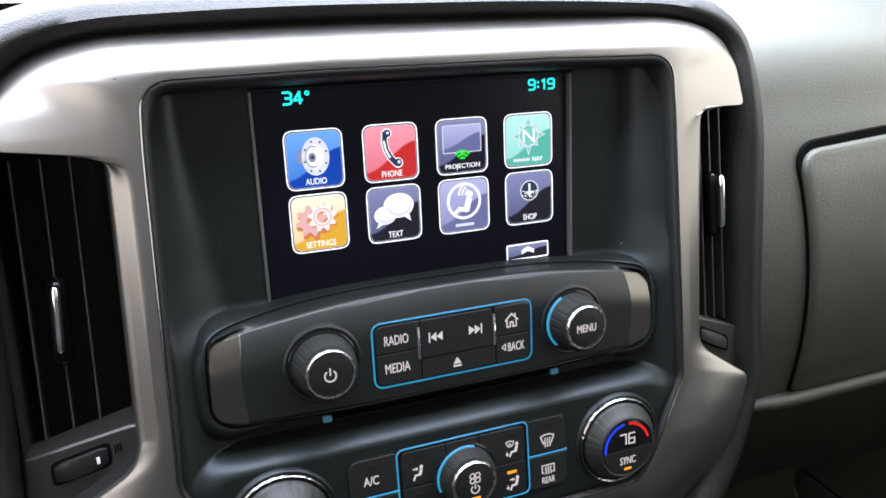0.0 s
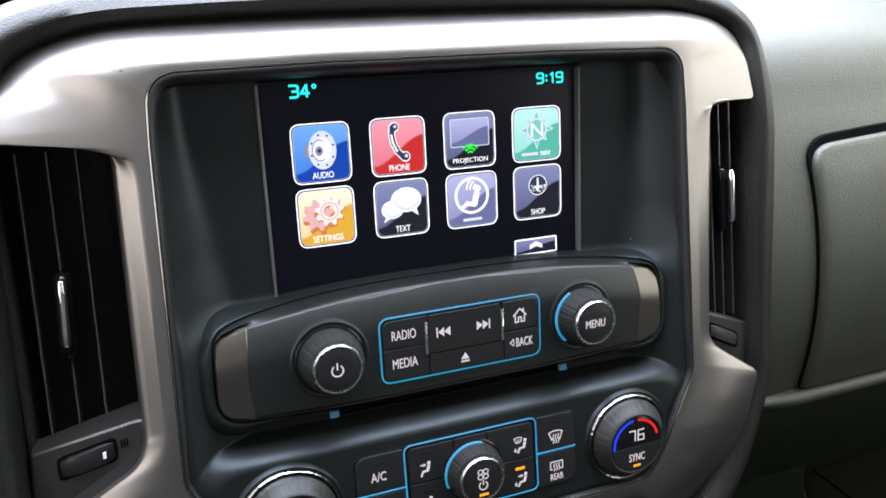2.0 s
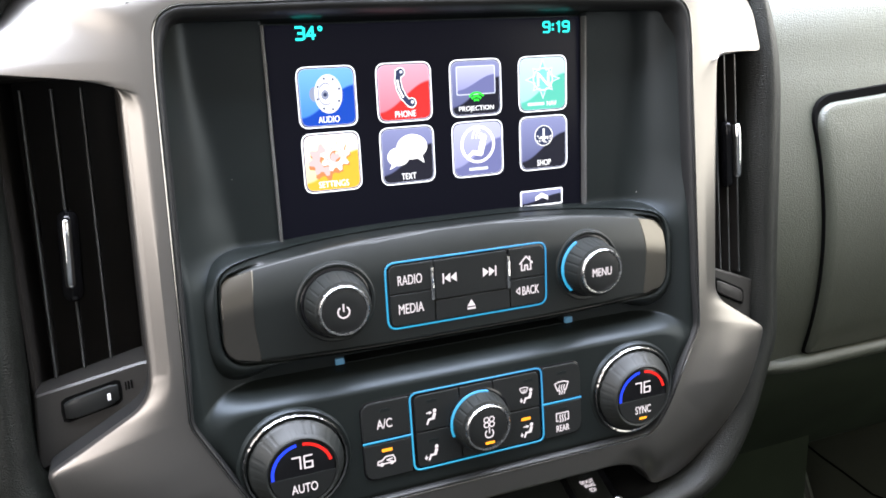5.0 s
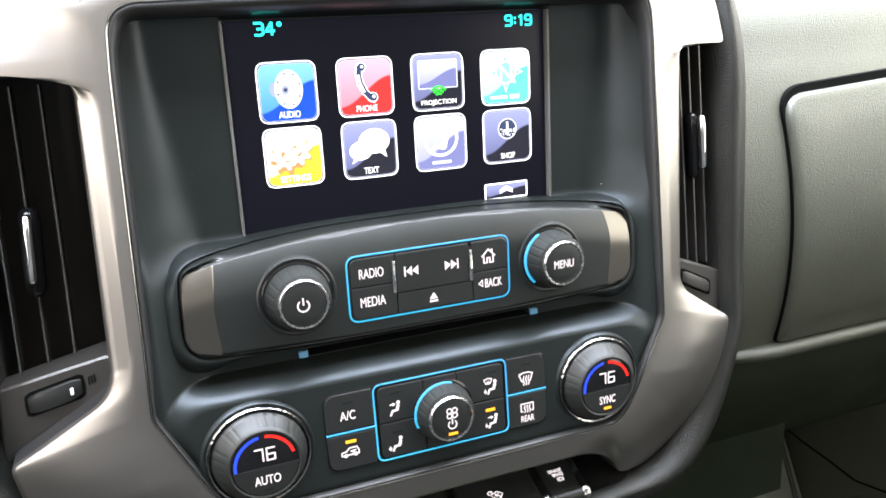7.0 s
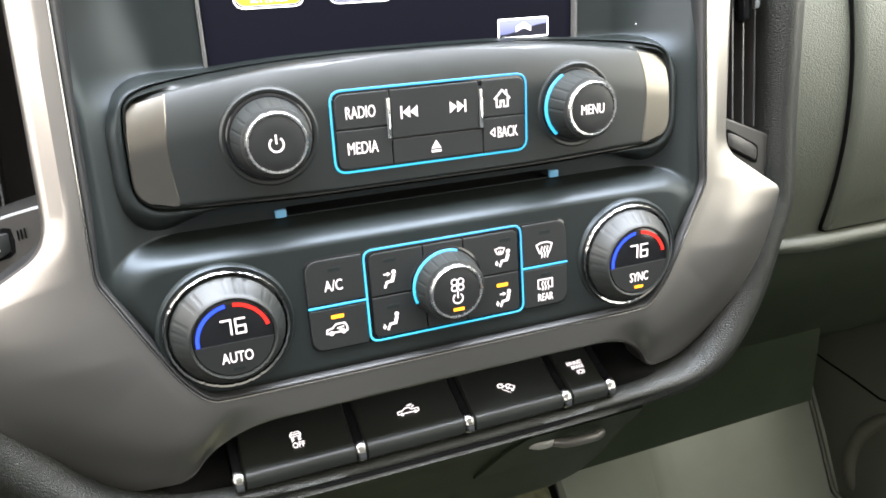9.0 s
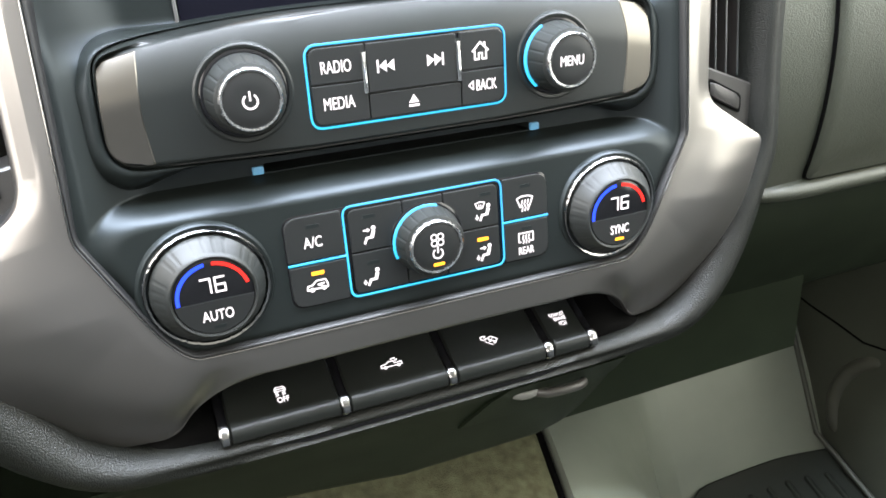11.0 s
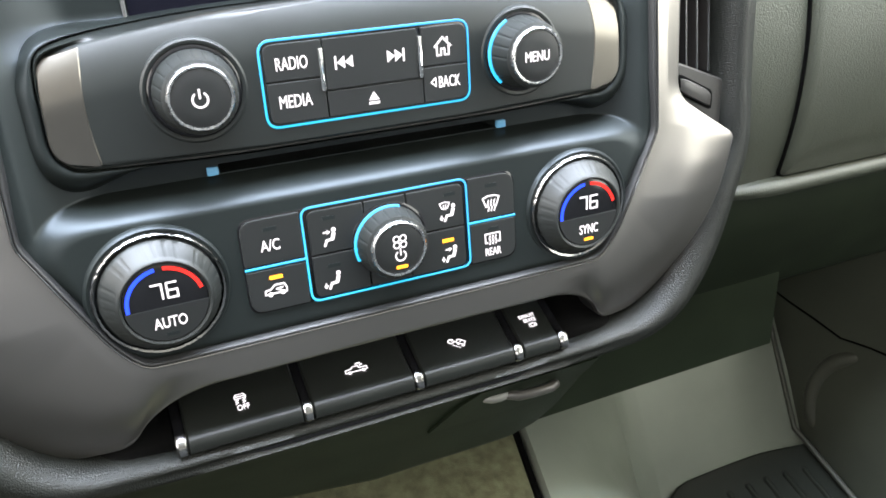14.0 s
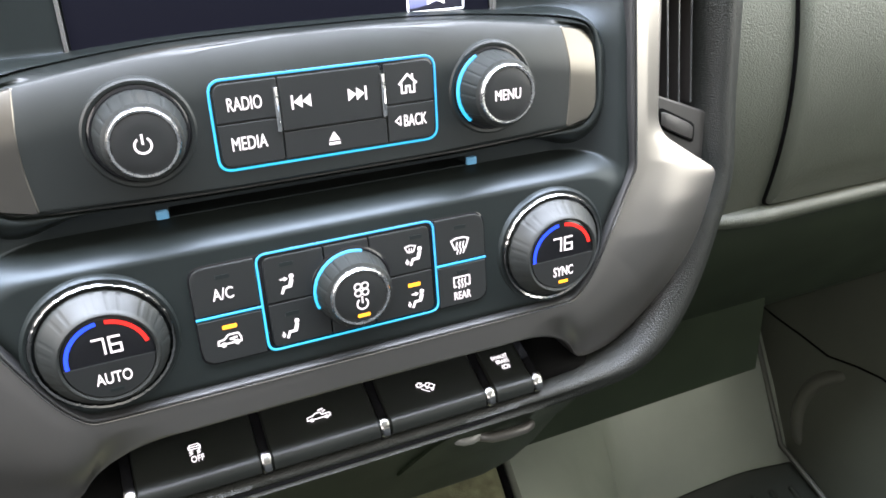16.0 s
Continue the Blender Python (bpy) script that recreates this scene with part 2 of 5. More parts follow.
def loft(bm, rings, cap_first=False, cap_last=False):
    rows = [[bm.verts.new(Vector(p) * MM) for p in r] for r in rings]
    for a, b in zip(rows, rows[1:]):
        n = len(a)
        for i in range(n):
            j = (i + 1) % n
            bm.faces.new((a[i], a[j], b[j], b[i]))
    if cap_first:
        bm.faces.new(rows[0])
    if cap_last:
        bm.faces.new(rows[-1])
    return bm


def closing(points, toward, lift=lambda p: p.y, steps=(0.2, 0.45, 0.7, 0.9, 0.985)):
    """Rings that close a surface from a ring towards its middle line."""
    out = []
    for t in steps:
        row = [p.lerp(toward(p), t) for p in points]
        out.append([Vector((p.x, lift(p), p.z)) for p in row])
    return out


def scan_fill(bm, rim, surface, rows=18, columns=6):
    """Fills a ring with level strips that follow surface(point)."""
    top, low = max(p.z for p in rim) - 0.05, min(p.z for p in rim) + 0.05
    strips = []
    for k in range(rows + 1):
        z = top + (low - top) * k / rows
        cut = sorted(a.x + (b.x - a.x) * (z - a.z) / (b.z - a.z) for a, b in zip(rim, rim[1:] + rim[:1]) if (a.z - z) * (b.z - z) < 0)
        if len(cut) >= 2:
            strips.append([surface(Vector((cut[0] + (cut[-1] - cut[0]) * j / columns, 0, z))) for j in range(columns + 1)])
    return sheet(bm, strips)


def plate(bm, corners, back, front, edge=0.6, seg=5, lean=None):
    """A plate with rounded corners from y=back to y=front, its front edge rounded."""
    base = flat_ring(corners, back, seg)
    a = inset(base, 0, front + edge)
    b = inset(base, edge * 0.3, front + edge * 0.3)
    c = inset(base, edge, front)
    rings = [base, a, b, c]
    if lean:
        rings = [[Vector((p.x, p.y + lean(p.x, p.z), p.z)) for p in r] for r in rings]
    return loft(bm, rings, True, True)


def lathe(bm, profile, cx, cz, n=64, wave=None, tilt=(0.0, 0.0), pivot=0.0):
    """Turns (radius, y) round an axis through (cx, cz) at y = pivot, along y or tilted from it."""
    rows = []
    for r, y in profile:
        row = []
        ox, oz = cx + tilt[0] * (y - pivot), cz + tilt[1] * (y - pivot)
        for k in range(n):
            a = 2 * math.pi * k / n
            rr = r * (wave(a, y) if wave else 1)
            row.append(bm.verts.new(Vector((ox + rr * math.cos(a), y, oz + rr * math.sin(a))) * MM))
        rows.append(row)
    for a, b in zip(rows, rows[1:]):
        for i in range(n):
            j = (i + 1) % n
            bm.faces.new((a[i], a[j], b[j], b[i]))
    bm.faces.new(rows[0]), bm.faces.new(rows[-1])
    return bm


def tube(bm, points, radius, n=8, closed=True, flat=1.0):
    """A rod along the points; flat squeezes it in y."""
    m, rows = len(points), []
    for i in range(m):
        rad = radius[i] if isinstance(radius, (list, tuple)) else radius
        t = points[(i + 1) % m] - points[i - 1] if closed or 0 < i < m - 1 else (points[1] - points[0] if i == 0 else points[-1] - points[-2])
        t.normalize()
        u = t.cross(Vector((0, 1, 0)))
        u = u.normalized() if u.length > 1e-6 else Vector((1, 0, 0))
        w = u.cross(t).normalized()
        rows.append([bm.verts.new((points[i] + (u * math.cos(2 * math.pi * k / n) + w * flat * math.sin(2 * math.pi * k / n)) * rad) * MM) for k in range(n)])
    for i in range(m if closed else m - 1):
        a, b = rows[i], rows[(i + 1) % m]
        for k in range(n):
            bm.faces.new((a[k], a[(k + 1) % n], b[(k + 1) % n], b[k]))
    if not closed:
        bm.faces.new(rows[0]), bm.faces.new(rows[-1])
    return bm


def capsule(bm, points, radius, n=12, flat=1.0):
    """A rod with rounded ends."""
    a, z = (points[0] - points[1]).normalized(), (points[-1] - points[-2]).normalized()
    first = [points[0] + a * radius * q for q in (0.97, 0.8, 0.45)]
    last = [points[-1] + z * radius * q for q in (0.45, 0.8, 0.97)]
    ends = [0.24 * radius, 0.6 * radius, 0.89 * radius]
    return tube(bm, first + list(points) + last, ends + [radius] * len(points) + ends[::-1], n, False, flat)


def block(bm, x0, y0, z0, x1, y1, z1, edge=0.0):
    got = bmesh.ops.create_cube(bm, size=1, matrix=Matrix.LocRotScale(Vector(((x0 + x1) / 2, (y0 + y1) / 2, (z0 + z1) / 2)) * MM, None, Vector((abs(x1 - x0), abs(y1 - y0), abs(z1 - z0))) * MM))
    if edge:
        es = list({e for v in got["verts"] for e in v.link_edges})
        bmesh.ops.bevel(bm, geom=es, offset=edge * MM, segments=3, profile=0.5, affect="EDGES")
    return bm


def sheet(bm, rows, thick=None):
    """A surface through rows of points; thick: a second skin at that offset, closed at the rim."""
    g = [[bm.verts.new(Vector(p) * MM) for p in r] for r in rows]
    for a, b in zip(g, g[1:]):
        for i in range(len(a) - 1):
            bm.faces.new((a[i], a[i + 1], b[i + 1], b[i]))
    if thick:
        o = Vector(thick)
        h = [[bm.verts.new((Vector(p) + o) * MM) for p in r] for r in rows]
        for a, b in zip(h, h[1:]):
            for i in range(len(a) - 1):
                bm.faces.new((a[i + 1], a[i], b[i], b[i + 1]))
        rim = lambda k: [r[0] for r in k] + k[-1][1:] + [r[-1] for r in k[-2::-1]] + k[0][-2:0:-1]
        a, b = rim(g), rim(h)
        for i in range(len(a)):
            j = (i + 1) % len(a)
            bm.faces.new((a[i], a[j], b[j], b[i]))
    return bm


class Sign:
    """Thin raised marks on a face at depth y, drawn in millimetres round (cx, cz)."""

    def __init__(self, cx, cz, y, size=1.0, thick=0.12, fall=0.0, flat=1.0):
        self.bm, self.c, self.y, self.s, self.t, self.fall, self.f = bmesh.new(), (cx, cz), y, size, thick, fall, flat

    def poly(self, pts, lift=0.0):
        cx, cz = self.c
        ps = [(cx + x * self.s, cz + z * self.s * self.f) for x, z in pts]
        f = [self.bm.verts.new(Vector((x, self.y - self.t - lift + self.fall * (z - cz), z)) * MM) for x, z in ps]
        k = [self.bm.verts.new(Vector((x, self.y + 0.05 + self.fall * (z - cz), z)) * MM) for x, z in ps]
        self.bm.faces.new(f), self.bm.faces.new(k)
        for i in range(len(f)):
            j = (i + 1) % len(f)
            self.bm.faces.new((f[i], f[j], k[j], k[i]))
        return self

    def disc(self, x, z, r, n=24, squash=1.0):
        return self.poly([(x + r * squash * math.cos(2 * math.pi * k / n), z + r * math.sin(2 * math.pi * k / n)) for k in range(n)])

    def arc(self, x, z, r, w, a0=0, a1=360, n=28, squash=1.0):
        for lo, hi in ((a0, a1),) if a1 - a0 < 350 else ((a0, (a0 + a1) / 2), ((a0 + a1) / 2, a1)):
            turn = [radians(lo + (hi - lo) * k / n) for k in range(n + 1)]
            self.poly([(x + squash * (r + w / 2) * math.cos(g), z + (r + w / 2) * math.sin(g)) for g in turn] + [(x + squash * (r - w / 2) * math.cos(g), z + (r - w / 2) * math.sin(g)) for g in turn[::-1]])
        return self

    def line(self, *pts, w=0.5):
        for (x0, z0), (x1, z1) in zip(pts, pts[1:]):
            d = Vector((x1 - x0, z1 - z0))
            n = Vector((-d.y, d.x)).normalized() * w / 2
            e = d.normalized() * w * 0.3
            self.poly([(x0 + n.x - e.x, z0 + n.y - e.y), (x1 + n.x + e.x, z1 + n.y + e.y), (x1 - n.x + e.x, z1 - n.y + e.y), (x0 - n.x - e.x, z0 - n.y - e.y)])
        return self

    def rect(self, x0, z0, x1, z1, r=0.0):
        if not r:
            return self.poly([(x0, z0), (x1, z0), (x1, z1), (x0, z1)])
        return self.poly([(p.x, p.z) for p in flat_ring(box_corners(x0, z0, x1, z1, r), 0, 4)])

    def outline(self, x0, z0, x1, z1, r, w):
        o = flat_ring(box_corners(x0, z0, x1, z1, r), 0, 5)
        i = inset(o, w)
        m = len(o) // 2
        for pick in (range(m + 1), list(range(m, len(o))) + [0]):
            self.poly([(o[k].x, o[k].z) for k in pick] + [(i[k].x, i[k].z) for k in list(pick)[::-1]])
        return self

    def put(self, name, material, parent, label=""):
        return part(name, self.bm, material, parent, label)


def lettering(name, words, x, z, y, width, height, material, parent, fall=0.0, label="", slant=0.0):
    """Words with their middle at (x, z), made to that width and height."""
    cu = bpy.data.curves.new(name, "FONT")
    cu.body, cu.extrude, cu.offset, cu.resolution_u = words, 0.02, 0.0, 4
    tmp = new("tmp", cu)
    bpy.context.view_layer.update()
    me = bpy.data.meshes.new_from_object(tmp.evaluated_get(bpy.context.evaluated_depsgraph_get()))
    bpy.data.objects.remove(tmp)
    co = np.array([v.co for v in me.vertices])
    lo, hi = co.min(0), co.max(0)
    for v in me.vertices:
        px = (v.co.x - (lo[0] + hi[0]) / 2) / (hi[0] - lo[0]) * width
        pz = (v.co.y - (lo[1] + hi[1]) / 2) / (hi[1] - lo[1]) * height
        v.co = Vector((x + px + slant * pz, y - 0.1 - (0.08 if v.co.z > 0 else -0.12) + fall * pz, z + pz)) * MM
    me.materials.clear()
    me.materials.append(material)
    bold = bmesh.new()
    bold.from_mesh(me)
    twin = bmesh.ops.duplicate(bold, geom=bold.verts[:] + bold.edges[:] + bold.faces[:])
    for v in (g for g in twin["geom"] if isinstance(g, bmesh.types.BMVert)):
        v.co += Vector((0.012 * height, -0.03, 0)) * MM
    bold.to_mesh(me)
    bold.free()
    ob = new(name, me)
    ob.parent = parent
    if label:
        ob["label"] = label
    return ob


def smooth(a, b, v):
    s = min(1.0, max(0.0, (v - a) / (b - a)))
    return s * s * (3 - 2 * s)


# ---- dashboard and its openings ----
# corners of the silver trim: (x, y, z, radius), clockwise from the upper left
def mirrored(half, left=None):
    """Right half from the top middle to the bottom middle, made into a whole ring."""
    return [(-x, y, z, r) for x, y, z, r in (left or half)[::-1]] + half


INNER_HALF = [
    (60, -26.6, 16.5, 8), (138, -27.6, 15, 15), (140, -29, -14, 4), (140.5, -29.5, -30, 4), (143.5, -36, -150, 6),
    (144, -37, -172, 4), (128, -39.5, -203, 5), (119, -40.5, -220, 9), (109, -41.2, -231, 11), (100, -41.2, -231.4, 4), (92, -41.2, -231.5, 8),
]
CREASE_HALF = [
    (62, -26.0, 20.5, 8), (144.5, -27.0, 20, 13), (146, -28.8, -12, 5), (146, -29.3, -28, 5), (149, -35.8, -150, 6),
    (150, -36.8, -174, 5), (133, -39.5, -207, 5), (124, -40.5, -225, 9), (112, -41.0, -236, 11), (102, -41.0, -236, 4), (92, -41.0, -236, 8),
]
OUTER_HALF = [
    (70, 2, 38.5, 40), (192, -5, 34, 66), (194, -20, -16.5, 3), (158, -25, -14.5, 9), (160, -28.5, -158, 9),
    (194, -33, -181, 4), (187, -29, -228, 30), (152, -15, -277, 24), (122, -21, -277, 9), (111, -28, -259, 12), (90, -36, -246.5, 18),
]
OUTER_LEFT = [(70, 2, 38.5, 40), (192, 1, 34, 66), (204, -15, -10.5, 3), (154.5, -21, -12.2, 13), (158.5, -28.5, -158, 12), (206, -26, -185, 4), (199, -21, -230, 32), (156, -13, -279, 24)] + OUTER_HALF[8:]
SEG, ALONG = 18, 6
inner, crease, outer = (ring(c, SEG, ALONG) for c in (mirrored(INNER_HALF), mirrored(CREASE_HALF), mirrored(OUTER_HALF, OUTER_LEFT)))


def between(a, b, s, bulge=0.0):
    return [p.lerp(q, s) + Vector((0, -bulge * math.sin(math.pi * s), 0)) for p, q in zip(a, b)]


trim = thing("centre_trim", "silver painted plastic trim framing the dark centre stack", "dash trim")
bm = bmesh.new()
deep = [p + Vector((0, 14, 0)) for p in outer]


def trim_ring(roll, face, turn):
    """Ring of the trim: a tight roll at the rim, a face up to a soft crease, one round sweep along the top with a fold at each end."""
    out = []
    for o, c, i in zip(outer, crease, inner):
        across = Vector((c.x - o.x, 0, c.z - o.z))
        width = across.length
        reach = min(3.2, 0.4 * width)
        shoulder = o + across.normalized() * reach - Vector((0, min(4.2, 0.4 * width), 0))
        if roll < 1:
            turned = roll * math.pi / 2
            p = o + across.normalized() * reach * (1 - math.cos(turned)) + Vector((0, (shoulder.y - o.y) * math.sin(turned), 0))
        elif face <= 1:
            swell = 4.0 * smooth(16, 52, width) * smooth(-165, -215, o.z)
            p = shoulder.lerp(c, face) - Vector((0, swell * math.sin(math.pi * face), 0))
        else:
            p = c.lerp(i, face - 1)
        m = Vector((o.x * 0.4 + c.x * 0.6, -28.6, c.z + 4.5))
        q = o * (1 - turn) ** 2 + m * 2 * turn * (1 - turn) + i * turn ** 2
        p = p.lerp(q, smooth(4, 24, o.z))
        p.y += (0.14 if p.x < 0 else 0.03) * max(0.0, abs(p.x) - 149) * smooth(2, 14, p.z) * (1 - turn)
        p.y -= 1.0 * max(0.0, 1 - abs(p.z + 192) / 24) * smooth(146, 160, abs(p.x)) * min(1.0, roll)
        out.append(p)
    return out


STEPS = ((0.0, 0, 0.01), (0.3, 0, 0.05), (0.6, 0, 0.1), (0.85, 0, 0.16), (1, 0, 0.22), (1, 0.12, 0.3), (1, 0.28, 0.4), (1, 0.45, 0.5), (1, 0.62, 0.62), (1, 0.8, 0.74), (1, 1.0, 0.86), (1, 1.4, 0.93), (1, 2.0, 1.0))
loft(bm, [trim_ring(*k) for k in STEPS] + [[p + Vector((0, 12, 0)) for p in inner]])
part("frame", bm, SILVER, trim, sharp=30)
part("back_edge", loft(bmesh.new(), [deep, outer]), LIP, trim, "dark edge behind the silver face")
bead = inset(inner, 0.6)
part("bead", tube(bmesh.new(), [p + Vector((0, -0.4, 0)) for p in bead], 0.42), DIM_CHROME, trim, "thin bright bead round the opening")
bm = bmesh.new()
lip = lambda q: lambda p: 1.0 + q * (2.4 + 1.4 * smooth(-168, -140, p.z) + 2.6 * smooth(-8, 8, p.z))
loft(bm, [[p + Vector((0, dy, 0)) for p in inset(inner, lip(q))] for q, dy in ((0.0, 0.4), (0.04, -0.3), (0.25, -0.5), (0.5, 0.4), (0.72, 2.4), (0.9, 6.0), (1.0, 14.0))])
part("inner_lip", bm, LIP, trim, "dark rounded lip inside the bright bead", sharp=80)

# charcoal fascia behind the trim: a tray for the screen, a shelf for the disc slot, a bulge for the climate controls
BULGE = [(-128, -163), (128, -163), (142, -176), (117, -236), (-117, -236), (-142, -176)]


def inside(x, z, polygon):
    """Distance to the polygon's edge, positive inside (convex, clockwise)."""
    total, soft = 0.0, 3.0
    for i, (ax, az) in enumerate(polygon):
        bx, bz = polygon[(i + 1) % len(polygon)]
        ln = math.hypot(bx - ax, bz - az)
        total += math.exp(-max(-60.0, ((x - ax) * (bz - az) - (z - az) * (bx - ax)) / ln) / soft)
    return -soft * math.log(total)


def face_y(z):
    """Lean of the climate face: its foot comes out a little."""
    return -36.5 + 0.05 * (z + 180)


def fascia_y(x, z):
    ax = abs(x)
    edge = 137 + 0.04 * max(0, -z)
    span = 16 + 20 * smooth(6, -96, z)
    tray = -2.0 - 3.0 * min(1.0, max(0.0, (ax - 87) / 45))
    if ax < 88.5 and -104 < z < 7.5:
        tray = 1.6
    wall = max(min(1.0, max(0.0, (ax - edge + span) / span)) ** 2.5, smooth(8.5, 13, z))
    rim_y = -26.4 - 0.0515 * max(0, -14 - z)
    k = smooth(-70, -116, z)
    side = min(1.0, max(0.0, (ax - 108) / 29)) ** 1.5
    wall = wall * (1 - k) + side * k
    tray += (-17.0 - tray) * smooth(-96, -112, z)
    y = tray * (1 - wall) + rim_y * wall
    d = inside(x, z, BULGE)
    q = min(1.0, max(0.0, (d + 0.5) / 10.0))
    b = 1 - (1 - q) ** 2.0
    y = y * (1 - b) + face_y(z) * b
    if ax < 63.5 and -161.6 < z < -158.2:
        y = -3.0
    return y


fascia = thing("fascia", "charcoal satin plastic centre stack fascia with a disc slot", "dash fascia")
bm = bmesh.new()
xs = [-150 + 1.5 * i for i in range(201)]
zs = [16 - 1.5 * j for j in range(115)] + [-156 - 0.5 * j for j in range(40)] + [-176 - 1.5 * j for j in range(39)]
grid_rows = [[(x, fascia_y(x, z), z) for x in xs] for z in zs]
sheet(bm, grid_rows)
bmesh.ops.delete(bm, geom=[v for v in bm.verts if abs(v.co.x) > 0.1485 - 0.53 * max(0, -0.174 - v.co.z)], context="VERTS")
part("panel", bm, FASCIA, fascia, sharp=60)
for x0, x1 in ((-88.8, -87.3), (87.3, 88.8)):
    part("screen_post", plate(bmesh.new(), box_corners(x0, -99, x1, 6.5, 0.6), 2, -3.2, 0.5), POST, fascia, "slim grey post beside the screen")
slot = part("disc_slot", plate(bmesh.new(), box_corners(-63, -164, 63, -156, 1.2), 4, -3.5, 0.3), DARK, fascia, "narrow black disc slot")
for x in (-67, 67):
    part("slot_light", plate(bmesh.new(), box_corners(x - 2.4, -162.3, x + 2.4, -158.7, 0.8), -10, -18.6, 0.4), plastic("dim_blue_lens" , (0.10, 0.26, 0.42), (0.2, 0.3)) if x < 0 else bpy.data.materials["dim_blue_lens"], fascia, "small pale blue marker")

# ---- touch screen ----
screen = thing("touchscreen", "lit colour touchscreen showing eight menu icons", "screen")
part("glass", plate(bmesh.new(), box_corners(-86.4, -100, 86.4, 6.2, 1.5), 1.2, 0.0, 0.3), GLASS_BLACK, screen, "glossy black display glass")
EMIT = 1.15
FRAME_LIT = glow("icon_frame_lit", (0.86, 0.90, 1.0), 1.5 * EMIT)
PALE_LINE = glow("icon_line_lit", (0.45, 0.48, 0.66), 1.0 * EMIT)
CAPTION_LIT = glow("icon_caption_lit", (0.9, 0.92, 1.0), 1.15 * EMIT)


def shaded(name, top, gloss, low):
    """Icon ground: a light upper sheen over a deeper lower field, parted by a slanting curve."""
    m = bpy.data.materials.new(name)
    m.use_nodes = True
    nt = m.node_tree
    b = nt.nodes["Principled BSDF"]
    b.inputs["Base Color"].default_value = (0.01, 0.01, 0.01, 1)
    b.inputs["Roughness"].default_value, b.inputs["Specular IOR Level"].default_value = 0.2, 0.15
    tc = nt.nodes.new("ShaderNodeTexCoord")
    sep = nt.nodes.new("ShaderNodeSeparateXYZ")
    nt.links.new(tc.outputs["Generated"], sep.inputs[0])
    wave = nt.nodes.new("ShaderNodeMath")
    wave.operation = "SINE"
    sc = nt.nodes.new("ShaderNodeMath")
    sc.operation, sc.inputs[1].default_value, sc.inputs[2].default_value = "MULTIPLY_ADD", 3.0, -1.5
    nt.links.new(sep.outputs["X"], sc.inputs[0])
    nt.links.new(sc.outputs[0], wave.inputs[0])
    edge = nt.nodes.new("ShaderNodeMath")
    edge.operation, edge.inputs[1].default_value, edge.inputs[2].default_value = "MULTIPLY_ADD", 0.27, 0.42
    nt.links.new(wave.outputs[0], edge.inputs[0])
    gap = nt.nodes.new("ShaderNodeMath")
    gap.operation = "SUBTRACT"
    nt.links.new(sep.outputs["Z"], gap.inputs[0])
    nt.links.new(edge.outputs[0], gap.inputs[1])
    cut = nt.nodes.new("ShaderNodeMapRange")
    cut.inputs["From Min"].default_value, cut.inputs["From Max"].default_value = -0.02, 0.02
    nt.links.new(gap.outputs[0], cut.inputs["Value"])
    up = nt.nodes.new("ShaderNodeMix")
    up.data_type = "RGBA"
    up.inputs["A"].default_value, up.inputs["B"].default_value = (*gloss, 1), (*top, 1)
    nt.links.new(sep.outputs["Z"], up.inputs["Factor"])
    mix = nt.nodes.new("ShaderNodeMix")
    mix.data_type = "RGBA"
    mix.inputs["A"].default_value = (*low, 1)
    nt.links.new(cut.outputs["Result"], mix.inputs["Factor"])
    nt.links.new(up.outputs["Result"], mix.inputs["B"])
    nt.links.new(mix.outputs["Result"], b.inputs["Emission Color"])
    b.inputs["Emission Strength"].default_value = 1.0 * EMIT
    return m


def icon(x, z, ground, words):
    """An icon plate with its bright frame and caption; its symbol is added by the caller."""
    ob = part("icon", Sign(x, z, -0.1).rect(-13.9, -13.9, 13.9, 13.9, 4.3).bm, ground, screen, words)
    Sign(x, z, -0.1, thick=0.2).outline(-15, -15, 15, 15, 5.0, 0.5).put("icon_frame", FRAME_LIT, ob)
    Sign(x, z, -0.1, thick=0.18).outline(-14.0, -14.0, 14.0, 14.0, 4.3, 0.22).put("icon_frame", PALE_LINE, ob)
    return ob


COLS, ROW1, ROW2 = (-58.5, -18.0, 22.3, 62.6), -28.6, -61.0
LILAC = shaded("lilac_ground", (0.40, 0.42, 0.70), (0.22, 0.23, 0.46), (0.12, 0.13, 0.30))
SLATE = shaded("slate_ground", (0.20, 0.22, 0.42), (0.07, 0.08, 0.19), (0.004, 0.004, 0.012))
audio = icon(COLS[0], ROW1, shaded("blue_ground", (0.14, 0.36, 0.85), (0.03, 0.17, 0.62), (0.0, 0.045, 0.38)), "blue audio icon with a loudspeaker")
phone = icon(COLS[1], ROW1, shaded("red_ground", (0.82, 0.30, 0.40), (0.66, 0.14, 0.20), (0.50, 0.02, 0.02)), "red phone icon with a handset")
project = icon(COLS[2], ROW1, SLATE, "dark projection icon with a display")
navigate = icon(COLS[3], ROW1, shaded("teal_ground", (0.45, 0.80, 0.78), (0.25, 0.62, 0.58), (0.08, 0.42, 0.34)), "teal navigation icon with a compass rose")
settings = icon(COLS[0], ROW2, shaded("gold_ground", (0.95, 0.80, 0.66), (0.80, 0.55, 0.26), (0.66, 0.36, 0.03)), "golden settings icon with two gears")
texting = icon(COLS[1], ROW2, SLATE, "dark text icon with two speech bubbles")
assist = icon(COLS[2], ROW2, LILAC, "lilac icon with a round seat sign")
shop = icon(COLS[3], ROW2, SLATE, "dark shop icon with a download arrow")
